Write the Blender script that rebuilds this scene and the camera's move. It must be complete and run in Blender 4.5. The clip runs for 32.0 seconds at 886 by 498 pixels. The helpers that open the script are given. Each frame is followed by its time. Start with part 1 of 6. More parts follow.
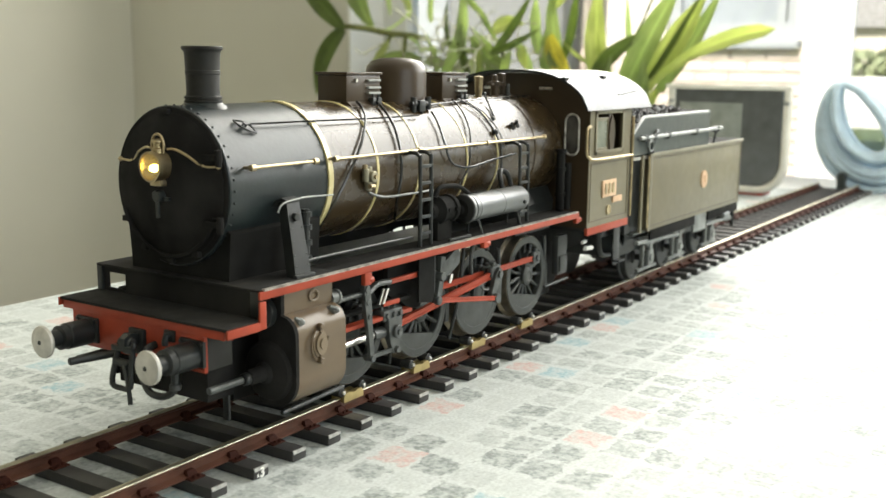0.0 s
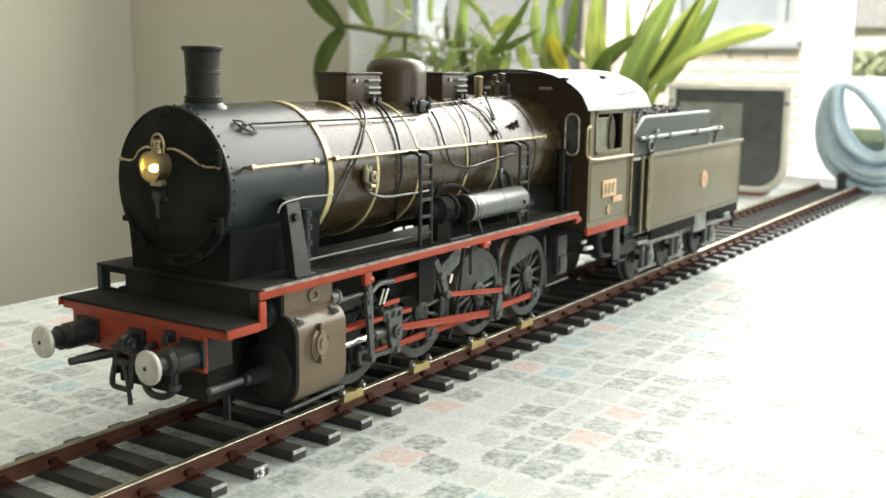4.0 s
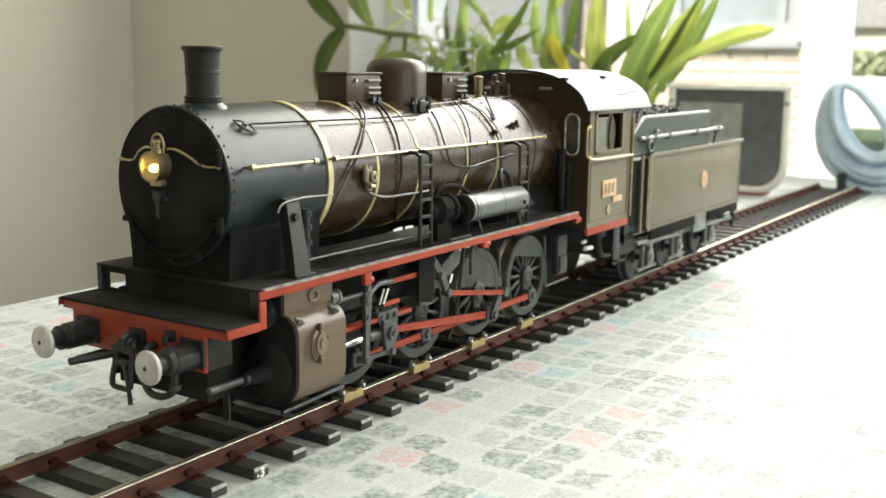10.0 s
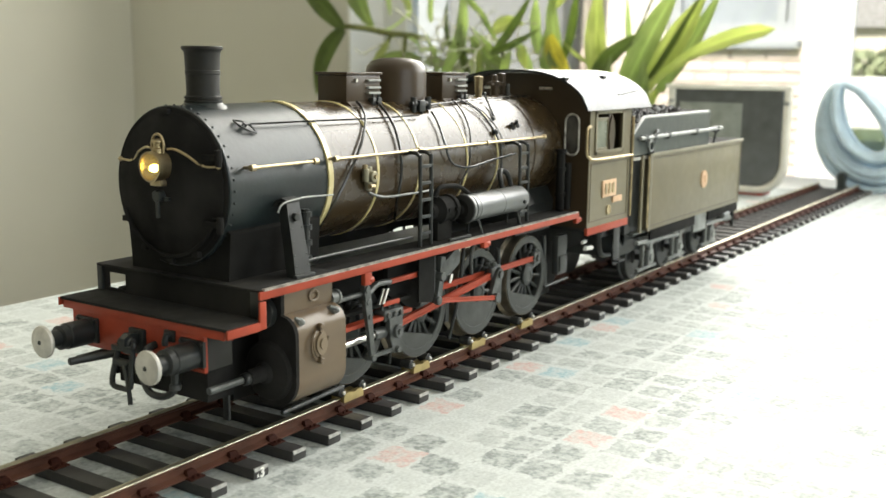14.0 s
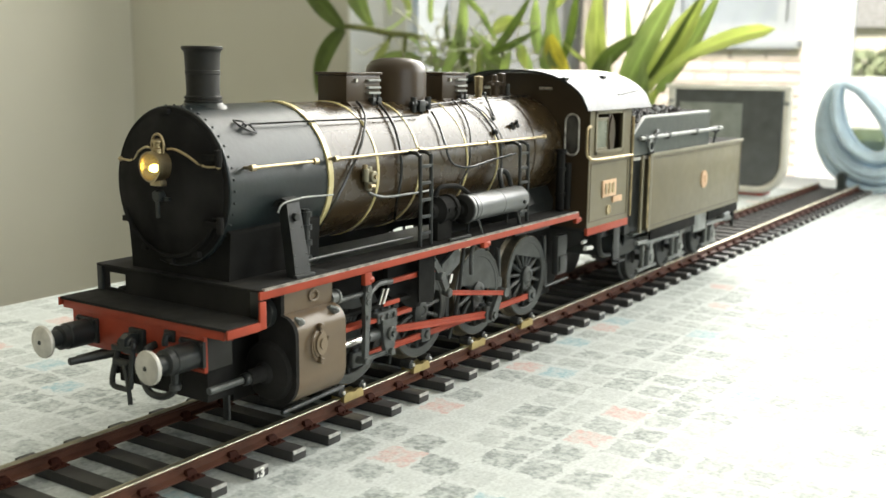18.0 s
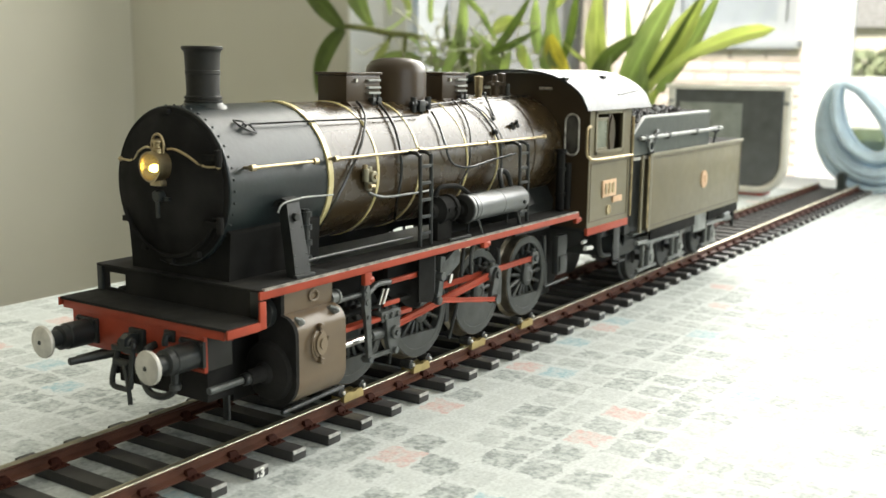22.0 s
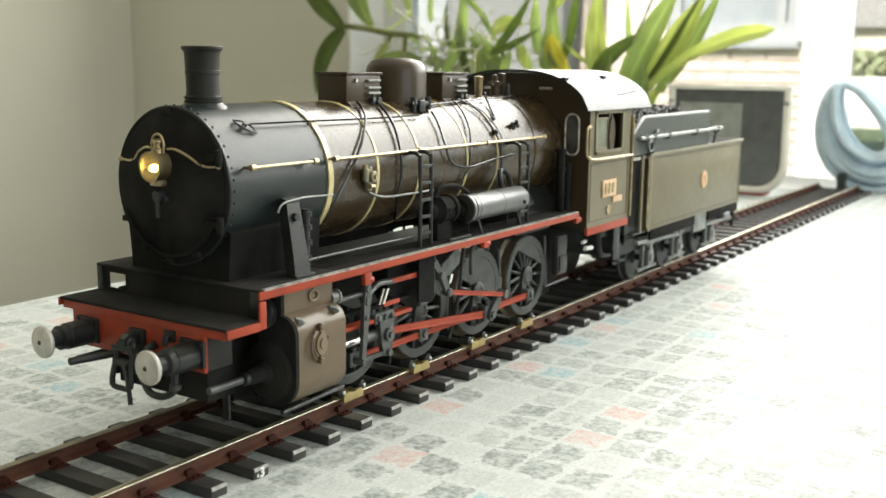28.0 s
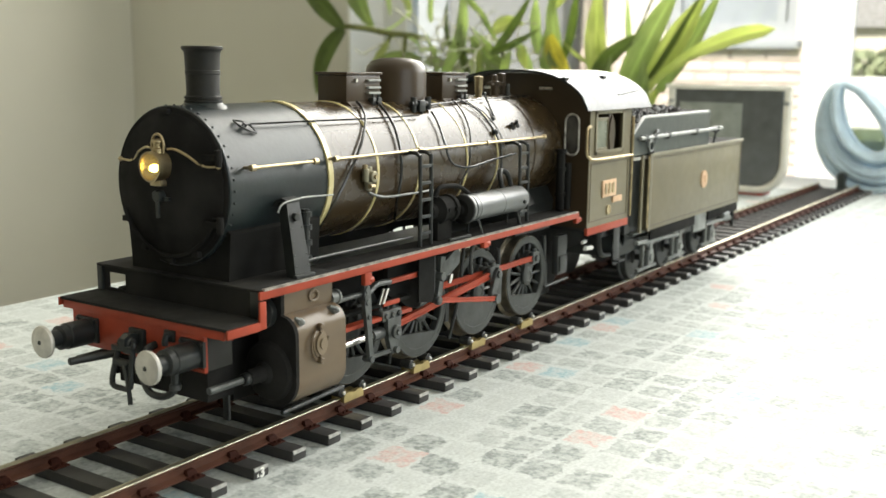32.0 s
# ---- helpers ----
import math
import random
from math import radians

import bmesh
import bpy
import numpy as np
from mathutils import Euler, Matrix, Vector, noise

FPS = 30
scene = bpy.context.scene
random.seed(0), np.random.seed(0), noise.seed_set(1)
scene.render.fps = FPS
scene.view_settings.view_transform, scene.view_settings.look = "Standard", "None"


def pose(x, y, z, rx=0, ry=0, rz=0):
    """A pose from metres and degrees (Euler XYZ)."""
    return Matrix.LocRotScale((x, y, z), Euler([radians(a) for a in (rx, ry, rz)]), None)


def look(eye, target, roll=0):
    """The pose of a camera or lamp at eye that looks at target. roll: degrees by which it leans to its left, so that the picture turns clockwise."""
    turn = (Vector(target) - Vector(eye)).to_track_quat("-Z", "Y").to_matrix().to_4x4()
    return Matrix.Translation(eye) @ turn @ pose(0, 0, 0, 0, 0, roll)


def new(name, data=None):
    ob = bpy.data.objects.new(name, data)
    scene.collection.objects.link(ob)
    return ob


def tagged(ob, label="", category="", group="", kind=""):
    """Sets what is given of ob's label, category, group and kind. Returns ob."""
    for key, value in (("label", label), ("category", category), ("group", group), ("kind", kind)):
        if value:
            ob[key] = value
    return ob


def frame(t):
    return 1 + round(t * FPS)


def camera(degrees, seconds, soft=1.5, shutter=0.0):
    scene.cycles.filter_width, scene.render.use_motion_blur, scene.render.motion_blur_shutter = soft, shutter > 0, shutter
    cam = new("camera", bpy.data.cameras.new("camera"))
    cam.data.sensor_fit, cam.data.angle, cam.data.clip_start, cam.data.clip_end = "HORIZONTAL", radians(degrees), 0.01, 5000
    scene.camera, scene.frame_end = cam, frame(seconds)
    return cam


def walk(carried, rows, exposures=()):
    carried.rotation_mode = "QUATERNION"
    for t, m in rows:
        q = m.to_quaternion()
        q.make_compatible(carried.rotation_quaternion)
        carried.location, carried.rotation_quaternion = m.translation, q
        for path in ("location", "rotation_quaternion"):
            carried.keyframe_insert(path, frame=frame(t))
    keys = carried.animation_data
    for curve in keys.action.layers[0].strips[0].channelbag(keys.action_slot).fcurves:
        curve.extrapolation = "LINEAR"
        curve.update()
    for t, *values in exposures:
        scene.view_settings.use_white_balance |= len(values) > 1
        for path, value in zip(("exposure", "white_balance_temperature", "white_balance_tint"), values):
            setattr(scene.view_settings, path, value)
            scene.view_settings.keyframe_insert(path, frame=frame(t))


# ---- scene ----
cam = camera(46.534, 32.0, soft=1.5, shutter=0.2)
cam.data.dof.use_dof = True
cam.data.dof.focus_distance = 0.44
cam.data.dof.aperture_fstop = 17.0
EYE = pose(0.44453, 0.29269, 0.14038, 79.917, -0.657, 123.371)
walk(cam, [(0.0, EYE), (32.0, EYE)], exposures=[(0.0, 0.94), (32.0, 0.85)])

# ---- daylight ----
world = bpy.data.worlds.new("sky")
scene.world = world
world.use_nodes = True
wn = world.node_tree.nodes
sky = wn.new("ShaderNodeTexSky")
sky.sky_type = "NISHITA"
sky.sun_disc = False
sky.sun_elevation = radians(37)
sky.sun_rotation = radians(84)
world.node_tree.links.new(sky.outputs[0], wn["Background"].inputs[0])
wn["Background"].inputs[1].default_value = 0.15


def lamp(name, kind, matrix, energy, color, size=0.0, size_y=0.0):
    data = bpy.data.lights.new(name, kind)
    data.energy, data.color = energy, color
    if kind == "AREA":
        data.shape, data.size, data.size_y = "RECTANGLE", size, size_y
    ob = new(name, data)
    ob.matrix_world = matrix
    return ob


sun = lamp("sun", "SUN", look((6, 0.6, 4.5), (0, 0, 0)), 5.0, (1.0, 0.94, 0.85))
sun.data.angle = radians(0.5)
# sky light through the upper part of the big window and through the glazed side of the room
window_lamp = lamp("window_light", "AREA", look((-1.055, 0.46, 0.80), (0.5, 0.46, 0.80)), 35.0, (1.0, 0.98, 0.9), 1.96, 0.9)
window_lamp.data.spread = radians(169)
lamp("glazed_side_light", "AREA", look((0.5, 2.07, 0.9), (0.5, 0.0, 0.9)), 8.2, (1.0, 0.975, 0.9), 1.5, 1.1)


# ---- materials ----
def mat(name, color, rough=0.5, metal=0.0, vary=0.12, scale=60.0, bump=0.0, bscale=400.0, coat=0.0, spec=0.5, trans=0.0, tint=None):
    m = bpy.data.materials.new(name)
    m.use_nodes = True
    nt = m.node_tree
    n, l = nt.nodes, nt.links
    b = n["Principled BSDF"]
    b.inputs["Roughness"].default_value, b.inputs["Metallic"].default_value = rough, metal
    b.inputs["Coat Weight"].default_value, b.inputs["Coat Roughness"].default_value = coat, 0.15
    b.inputs["Specular IOR Level"].default_value = spec
    b.inputs["Transmission Weight"].default_value = trans
    tc = n.new("ShaderNodeTexCoord")
    nz = n.new("ShaderNodeTexNoise")
    nz.inputs["Scale"].default_value, nz.inputs["Detail"].default_value = scale, 6.0
    l.new(tc.outputs["Object"], nz.inputs["Vector"])
    rp = n.new("ShaderNodeValToRGB")
    other = tint or tuple(c * (1 - 2 * vary) for c in color)
    rp.color_ramp.elements[0].position, rp.color_ramp.elements[1].position = 0.3, 0.7
    rp.color_ramp.elements[0].color = (*other, 1)
    rp.color_ramp.elements[1].color = (*[min(1, c * (1 + vary)) for c in color], 1)
    l.new(nz.outputs["Fac"], rp.inputs["Fac"])
    l.new(rp.outputs["Color"], b.inputs["Base Color"])
    mr = n.new("ShaderNodeMapRange")
    mr.inputs["To Min"].default_value, mr.inputs["To Max"].default_value = rough * 0.8, min(1.0, rough * 1.25)
    n2 = n.new("ShaderNodeTexNoise")
    n2.inputs["Scale"].default_value, n2.inputs["Detail"].default_value = scale * 5, 4.0
    l.new(tc.outputs["Object"], n2.inputs["Vector"])
    l.new(n2.outputs["Fac"], mr.inputs["Value"])
    l.new(mr.outputs["Result"], b.inputs["Roughness"])
    if bump:
        n3 = n.new("ShaderNodeTexNoise")
        n3.inputs["Scale"].default_value, n3.inputs["Detail"].default_value = bscale, 5.0
        l.new(tc.outputs["Object"], n3.inputs["Vector"])
        bp = n.new("ShaderNodeBump")
        bp.inputs["Strength"].default_value, bp.inputs["Distance"].default_value = bump, 0.0005
        l.new(n3.outputs["Fac"], bp.inputs["Height"])
        l.new(bp.outputs["Normal"], b.inputs["Normal"])
    return m


BLACK = mat("satin_black_paint", (0.015, 0.018, 0.0175), 0.42, vary=0.25, bump=0.1, bscale=700, spec=0.46)
STACKP = mat("dull_black_stack", (0.019, 0.0185, 0.0165), 0.5, vary=0.25, scale=80, bump=0.12, bscale=700, spec=0.26)
DRUM = mat("satin_black_smokebox", (0.0125, 0.019, 0.0192), 0.37, vary=0.25, scale=40, bump=0.1, bscale=500, spec=0.4)
TANKP = mat("satin_grey_tank", (0.075, 0.08, 0.078), 0.36, vary=0.1, scale=18, spec=0.7)
MATT = mat("matt_black_paint", (0.016, 0.016, 0.015), 0.7, vary=0.25, bump=0.1, bscale=900, spec=0.05)
PLATE = mat("dull_black_plate", (0.019, 0.0185, 0.0175), 0.85, vary=0.3, bump=0.15, bscale=1200, spec=0.09)
COVERP = mat("grey_black_cover", (0.015, 0.017, 0.016), 0.45, spec=0.35, vary=0.2, bump=0.08, bscale=900)
UNDER = mat("grey_undergear", (0.17, 0.18, 0.17), 0.42, 0.2, vary=0.2, scale=150)
FRONTP = mat("dull_black_platform", (0.021, 0.0205, 0.019), 0.8, vary=0.35, scale=35, bump=0.12, bscale=900, spec=0.15)
GEARG = mat("grey_valve_gear", (0.072, 0.078, 0.074), 0.45, 0.1, vary=0.3, scale=180, bump=0.25, bscale=900)
WHEELG = mat("grey_wheel_paint", (0.042, 0.046, 0.042), 0.48, 0.1, vary=0.2, scale=120, bump=0.12, bscale=900)
EDGEG = mat("worn_pale_grey_edge", (0.3, 0.31, 0.29), 0.4, vary=0.15, scale=200)
ENDP = mat("dull_grey_plate", (0.03, 0.03, 0.027), 0.6, vary=0.2, scale=60, spec=0.25)
GUN = mat("dark_steel", (0.052, 0.055, 0.053), 0.45, 0.35, vary=0.25, bump=0.15, bscale=1200)
BROWN = mat("brown_lacquer", (0.045, 0.03, 0.014), 0.26, vary=0.12, scale=25, spec=0.5)
BROWNB = mat("brown_box_paint", (0.043, 0.029, 0.016), 0.34, vary=0.1, scale=40, spec=0.32)
OLIVE = mat("olive_brown_panel", (0.132, 0.115, 0.066), 0.42, vary=0.06, scale=30, coat=0.06)
LINE = mat("olive_brown_lining", (0.07, 0.055, 0.03), 0.42, vary=0.1)
TAN = mat("tan_cylinder_paint", (0.118, 0.083, 0.048), 0.38, vary=0.08, scale=60)
TANL = mat("light_tan_cover_paint", (0.18, 0.135, 0.085), 0.4, vary=0.08, scale=80)
RED = mat("signal_red_paint", (0.315, 0.048, 0.022), 0.45, vary=0.1, scale=80, bump=0.05, spec=0.28)
YELLOW = mat("yellow_lining", (0.58, 0.5, 0.25), 0.26, vary=0.05, spec=0.7)
PIPEB = mat("gloss_black_pipe", (0.011, 0.012, 0.012), 0.24, vary=0.2, spec=0.6)
BRASS = mat("brass", (0.44, 0.36, 0.22), 0.42, 1.0, vary=0.15, scale=200)
STEEL = mat("bright_steel", (0.68, 0.66, 0.62), 0.28, 1.0, vary=0.08, scale=300)
BUFFERM = mat("worn_nickel_face", (0.62, 0.6, 0.55), 0.5, 0.6, vary=0.1, scale=250)
GREYP = mat("grey_tender_paint", (0.045, 0.054, 0.049), 0.4, vary=0.08, scale=40, coat=0.05)
TREAD = mat("worn_tread_edge", (0.46, 0.44, 0.4), 0.45, 0.3, vary=0.3, scale=300)
COPPER = mat("copper_plate", (0.6, 0.4, 0.25), 0.45, 0.2, vary=0.1, scale=300)
COAL = mat("coal", (0.02, 0.021, 0.022), 0.35, vary=0.4, scale=300, bump=0.5, bscale=500)
SLEEPER = mat("grey_black_plastic", (0.035, 0.034, 0.033), 0.5, vary=0.12, scale=60, spec=0.4)
RUST = mat("rust_brown_rail", (0.090, 0.037, 0.023), 0.45, vary=0.2, scale=90, bump=0.12, bscale=600, spec=0.35)
# pale colour for the glint painted along the sleepers' end edges
SHEEN = mat("painted_glint_plastic", (0.42, 0.42, 0.4), 0.35, vary=0.25, scale=300)
# the far rail head's dim reflection as colour; also the clack valve's tarnish
DIMBRASS = mat("tarnished_and_dimmed_brass", (0.3, 0.28, 0.2), 0.5, 0.7, vary=0.2, scale=90)
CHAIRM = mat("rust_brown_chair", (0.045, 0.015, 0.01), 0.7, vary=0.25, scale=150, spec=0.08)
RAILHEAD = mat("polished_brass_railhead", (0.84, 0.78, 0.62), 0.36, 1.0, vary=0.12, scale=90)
GOLD = mat("gold_anodised", (0.5, 0.4, 0.18), 0.4, 0.7, vary=0.1, scale=150)
WALLP = mat("warm_grey_wall_paint", (0.57, 0.558, 0.472), 0.75, vary=0.03, scale=3, bump=0.15, bscale=90)
WHITEP = mat("white_window_paint", (0.8, 0.8, 0.76), 0.4, vary=0.03, scale=8)
CEILP = mat("white_ceiling_paint", (0.8, 0.78, 0.73), 0.8, vary=0.03, scale=4)
FLOORP = mat("grey_floor_tile", (0.34, 0.32, 0.28), 0.5, vary=0.1, scale=6)
WHITET = mat("white_enamel_tube", (0.8, 0.78, 0.7), 0.25, vary=0.04)
HAZY = mat("hazy_grey_glass", (0.075, 0.072, 0.066), 0.16, vary=0.5, scale=60, spec=0.7)
DUSTY = mat("dusty_pane", (0.2, 0.215, 0.17), 0.25, vary=0.15, scale=90)
PANEG = mat("grey_blue_pane", (0.3, 0.33, 0.34), 0.5, vary=0.1, scale=3)
SHED = mat("pale_grey_boards", (0.21, 0.215, 0.205), 0.7, vary=0.06, scale=4)
HOSE = mat("pale_blue_hose", (0.62, 0.77, 0.88), 0.35, vary=0.12, scale=40, coat=0.3)
REFLECT = mat("gilt_reflector", (0.8, 0.64, 0.28), 0.28, 1.0, vary=0.08, scale=300)
TERRA = mat("grey_pot", (0.35, 0.34, 0.31), 0.6, vary=0.1, scale=30)
SOIL = mat("bark_soil", (0.07, 0.05, 0.03), 0.8, vary=0.4, scale=150, bump=0.6)
STEM = mat("woody_stem", (0.18, 0.2, 0.06), 0.6, vary=0.25, scale=120)
ROOT = mat("pale_aerial_root", (0.6, 0.6, 0.46), 0.6, vary=0.15, scale=150)
CUSHION = mat("dark_red_plate", (0.3, 0.05, 0.04), 0.5)


def leaf_mat(name, color, tint):
    m = mat(name, color, 0.4, vary=0.1, scale=18, bump=0.2, bscale=120, tint=tint)
    nt = m.node_tree
    n, l = nt.nodes, nt.links
    b, out = n["Principled BSDF"], n["Material Output"]
    # lengthwise veins and a paler midrib
    across, along = n.new("ShaderNodeAttribute"), n.new("ShaderNodeAttribute")
    across.attribute_name, along.attribute_name = "across", "along"
    at = n.new("ShaderNodeCombineXYZ")
    l.new(across.outputs["Fac"], at.inputs[0])
    l.new(along.outputs["Fac"], at.inputs[1])
    stretch = n.new("ShaderNodeVectorMath")
    stretch.operation = "MULTIPLY"
    stretch.inputs[1].default_value = (5.0, 0.8, 1.0)
    l.new(at.outputs[0], stretch.inputs[0])
    vein = n.new("ShaderNodeTexNoise")
    vein.inputs["Scale"].default_value, vein.inputs["Detail"].default_value = 2.2, 4.0
    l.new(stretch.outputs[0], vein.inputs["Vector"])
    rib = n.new("ShaderNodeMath")
    rib.operation = "ABSOLUTE"
    l.new(across.outputs["Fac"], rib.inputs[0])
    ribr = n.new("ShaderNodeMapRange")
    ribr.inputs["From Min"].default_value, ribr.inputs["From Max"].default_value = 0.03, 0.14
    ribr.inputs["To Min"].default_value, ribr.inputs["To Max"].default_value = 0.3, 0.0
    l.new(rib.outputs[0], ribr.inputs["Value"])
    veinr = n.new("ShaderNodeMapRange")
    veinr.inputs["From Min"].default_value, veinr.inputs["From Max"].default_value = 0.3, 0.7
    veinr.inputs["To Min"].default_value, veinr.inputs["To Max"].default_value = 0.84, 1.22
    l.new(vein.outputs["Fac"], veinr.inputs["Value"])
    gain = n.new("ShaderNodeMath")
    l.new(veinr.outputs[0], gain.inputs[0])
    l.new(ribr.outputs[0], gain.inputs[1])
    ramp = b.inputs["Base Color"].links[0].from_socket
    shade = n.new("ShaderNodeVectorMath")
    shade.operation = "SCALE"
    l.new(ramp, shade.inputs[0])
    l.new(gain.outputs[0], shade.inputs["Scale"])
    l.new(shade.outputs[0], b.inputs["Base Color"])
    tr = n.new("ShaderNodeBsdfTranslucent")
    thru = n.new("ShaderNodeVectorMath")
    thru.operation = "MULTIPLY"
    thru.inputs[1].default_value = (1.55, 1.5, 1.4)
    l.new(shade.outputs[0], thru.inputs[0])
    l.new(thru.outputs[0], tr.inputs[0])
    mx = n.new("ShaderNodeMixShader")
    mx.inputs[0].default_value = 0.66
    l.new(b.outputs[0], mx.inputs[1])
    l.new(tr.outputs[0], mx.inputs[2])
    l.new(mx.outputs[0], out.inputs[0])
    return m


LEAF = {"dark": leaf_mat("dark_green_leaf", (0.193, 0.249, 0.0889), (0.136, 0.181, 0.0635)),
        "mid": leaf_mat("green_leaf", (0.359, 0.421, 0.218), (0.281, 0.351, 0.166)),
        "lime": leaf_mat("light_green_leaf", (0.456, 0.502, 0.247), (0.38, 0.433, 0.196)),
        "pale": leaf_mat("pale_green_leaf", (0.483, 0.557, 0.329), (0.389, 0.472, 0.235)),
        "yellow": leaf_mat("yellowed_leaf", (0.56, 0.55, 0.17), (0.5, 0.46, 0.12)),
        "stem": STEM}


def glass_mat():
    m = bpy.data.materials.new("clear_glass")
    m.use_nodes = True
    b = m.node_tree.nodes["Principled BSDF"]
    b.inputs["Transmission Weight"].default_value = 1.0
    b.inputs["Roughness"].default_value = 0.02
    b.inputs["IOR"].default_value = 1.45
    return m


GLASS = glass_mat()


def glow_mat():
    m = bpy.data.materials.new("lit_lamp_bulb")
    m.use_nodes = True
    b = m.node_tree.nodes["Principled BSDF"]
    b.inputs["Base Color"].default_value = (1, 0.7, 0.2, 1)
    b.inputs["Emission Color"].default_value = (1.0, 0.74, 0.16, 1)
    b.inputs["Emission Strength"].default_value = 10.0
    return m


GLOW = glow_mat()


def cloth_mat():
    """Printed vinyl: rough-edged little stone tiles in grey, with some in red and blue."""
    m = bpy.data.materials.new("printed_vinyl_tablecloth")
    m.use_nodes = True
    nt = m.node_tree
    n, l = nt.nodes, nt.links
    b = n["Principled BSDF"]
    b.inputs["Specular IOR Level"].default_value = 0.09
    tc = n.new("ShaderNodeTexCoord")
    uv = n.new("ShaderNodeUVMap")
    sep = n.new("ShaderNodeSeparateXYZ")
    l.new(uv.outputs[0], sep.inputs[0])

    def math_(op, a, c=None):
        q = n.new("ShaderNodeMath")
        q.operation = op
        for i, v in enumerate((a, c)):
            if v is None:
                continue
            if isinstance(v, (int, float)):
                q.inputs[i].default_value = v
            else:
                l.new(v, q.inputs[i])
        return q.outputs[0]

    def noise_(scale, detail=4.0):
        q = n.new("ShaderNodeTexNoise")
        q.inputs["Scale"].default_value, q.inputs["Detail"].default_value = scale, detail
        l.new(tc.outputs["Object"], q.inputs["Vector"])
        return q.outputs["Fac"]

    # distance to the tile's rim, in tile widths, roughened
    ex = math_("MINIMUM", sep.outputs[0], math_("SUBTRACT", 1.0, sep.outputs[0]))
    ey = math_("MINIMUM", sep.outputs[1], math_("SUBTRACT", 1.0, sep.outputs[1]))
    rim = math_("ADD", math_("MINIMUM", ex, ey), math_("MULTIPLY", math_("SUBTRACT", noise_(250, 7.0), 0.5), 0.62))
    mask = n.new("ShaderNodeMapRange")
    mask.inputs["From Min"].default_value, mask.inputs["From Max"].default_value = 0.02, 0.09
    l.new(rim, mask.inputs["Value"])
    speck = n.new("ShaderNodeMapRange")
    speck.inputs["From Min"].default_value, speck.inputs["From Max"].default_value = 0.36, 0.62
    l.new(noise_(430, 9.0), speck.inputs["Value"])
    at = n.new("ShaderNodeAttribute")
    at.attribute_name = "tile_tint"
    at2 = n.new("ShaderNodeAttribute")
    at2.attribute_name = "tile_depth"
    ramp = n.new("ShaderNodeValToRGB")
    ramp.color_ramp.interpolation = "CONSTANT"
    cr = ramp.color_ramp.elements
    cr[0].position, cr[0].color = 0.0, (0.225, 0.25, 0.24, 1)
    cr[1].position, cr[1].color = 0.4, (0.56, 0.36, 0.325, 1)
    e = cr.new(0.7)
    e.color = (0.26, 0.41, 0.46, 1)
    l.new(at.outputs["Fac"], ramp.inputs["Fac"])
    worn = n.new("ShaderNodeMapRange")
    worn.inputs["From Min"].default_value, worn.inputs["From Max"].default_value = 0.4, 0.56
    worn.inputs["To Min"].default_value, worn.inputs["To Max"].default_value = 0.4, 1.0
    l.new(noise_(260, 8.0), worn.inputs["Value"])
    amount = math_("MULTIPLY", math_("MULTIPLY", math_("MULTIPLY", mask.outputs[0], worn.outputs[0]), at2.outputs["Fac"]),
                   math_("ADD", 0.46, math_("MULTIPLY", speck.outputs[0], 0.54)))
    mix = n.new("ShaderNodeMix")
    mix.data_type = "RGBA"
    l.new(amount, mix.inputs[0])
    mix.inputs[6].default_value = (0.53, 0.563, 0.548, 1)
    l.new(ramp.outputs[0], mix.inputs[7])
    fleck = n.new("ShaderNodeMapRange")
    fleck.inputs["From Min"].default_value, fleck.inputs["From Max"].default_value = 0.3, 0.62
    fleck.inputs["To Min"].default_value, fleck.inputs["To Max"].default_value = 0.84, 1.06
    l.new(noise_(700, 9.0), fleck.inputs["Value"])
    print_ = n.new("ShaderNodeVectorMath")
    print_.operation = "SCALE"
    l.new(mix.outputs[2], print_.inputs[0])
    l.new(fleck.outputs[0], print_.inputs["Scale"])
    l.new(print_.outputs[0], b.inputs["Base Color"])
    rr = n.new("ShaderNodeMapRange")
    rr.inputs["To Min"].default_value, rr.inputs["To Max"].default_value = 0.36, 0.52
    l.new(noise_(40), rr.inputs["Value"])
    l.new(rr.outputs[0], b.inputs["Roughness"])
    bp = n.new("ShaderNodeBump")
    bp.inputs["Strength"].default_value, bp.inputs["Distance"].default_value = 0.25, 0.0004
    l.new(noise_(500), bp.inputs["Height"])
    l.new(bp.outputs[0], b.inputs["Normal"])
    return m


CLOTH = cloth_mat()


def brick_mat():
    m = bpy.data.materials.new("pink_brick_wall")
    m.use_nodes = True
    nt = m.node_tree
    n, l = nt.nodes, nt.links
    b = n["Principled BSDF"]
    b.inputs["Roughness"].default_value = 0.85
    oi = n.new("ShaderNodeObjectInfo")
    ramp = n.new("ShaderNodeValToRGB")
    ramp.color_ramp.elements[0].color = (0.66, 0.56, 0.48, 1)
    ramp.color_ramp.elements[1].color = (0.72, 0.63, 0.54, 1)
    l.new(oi.outputs["Random"], ramp.inputs[0])
    l.new(ramp.outputs[0], b.inputs["Base Color"])
    return m


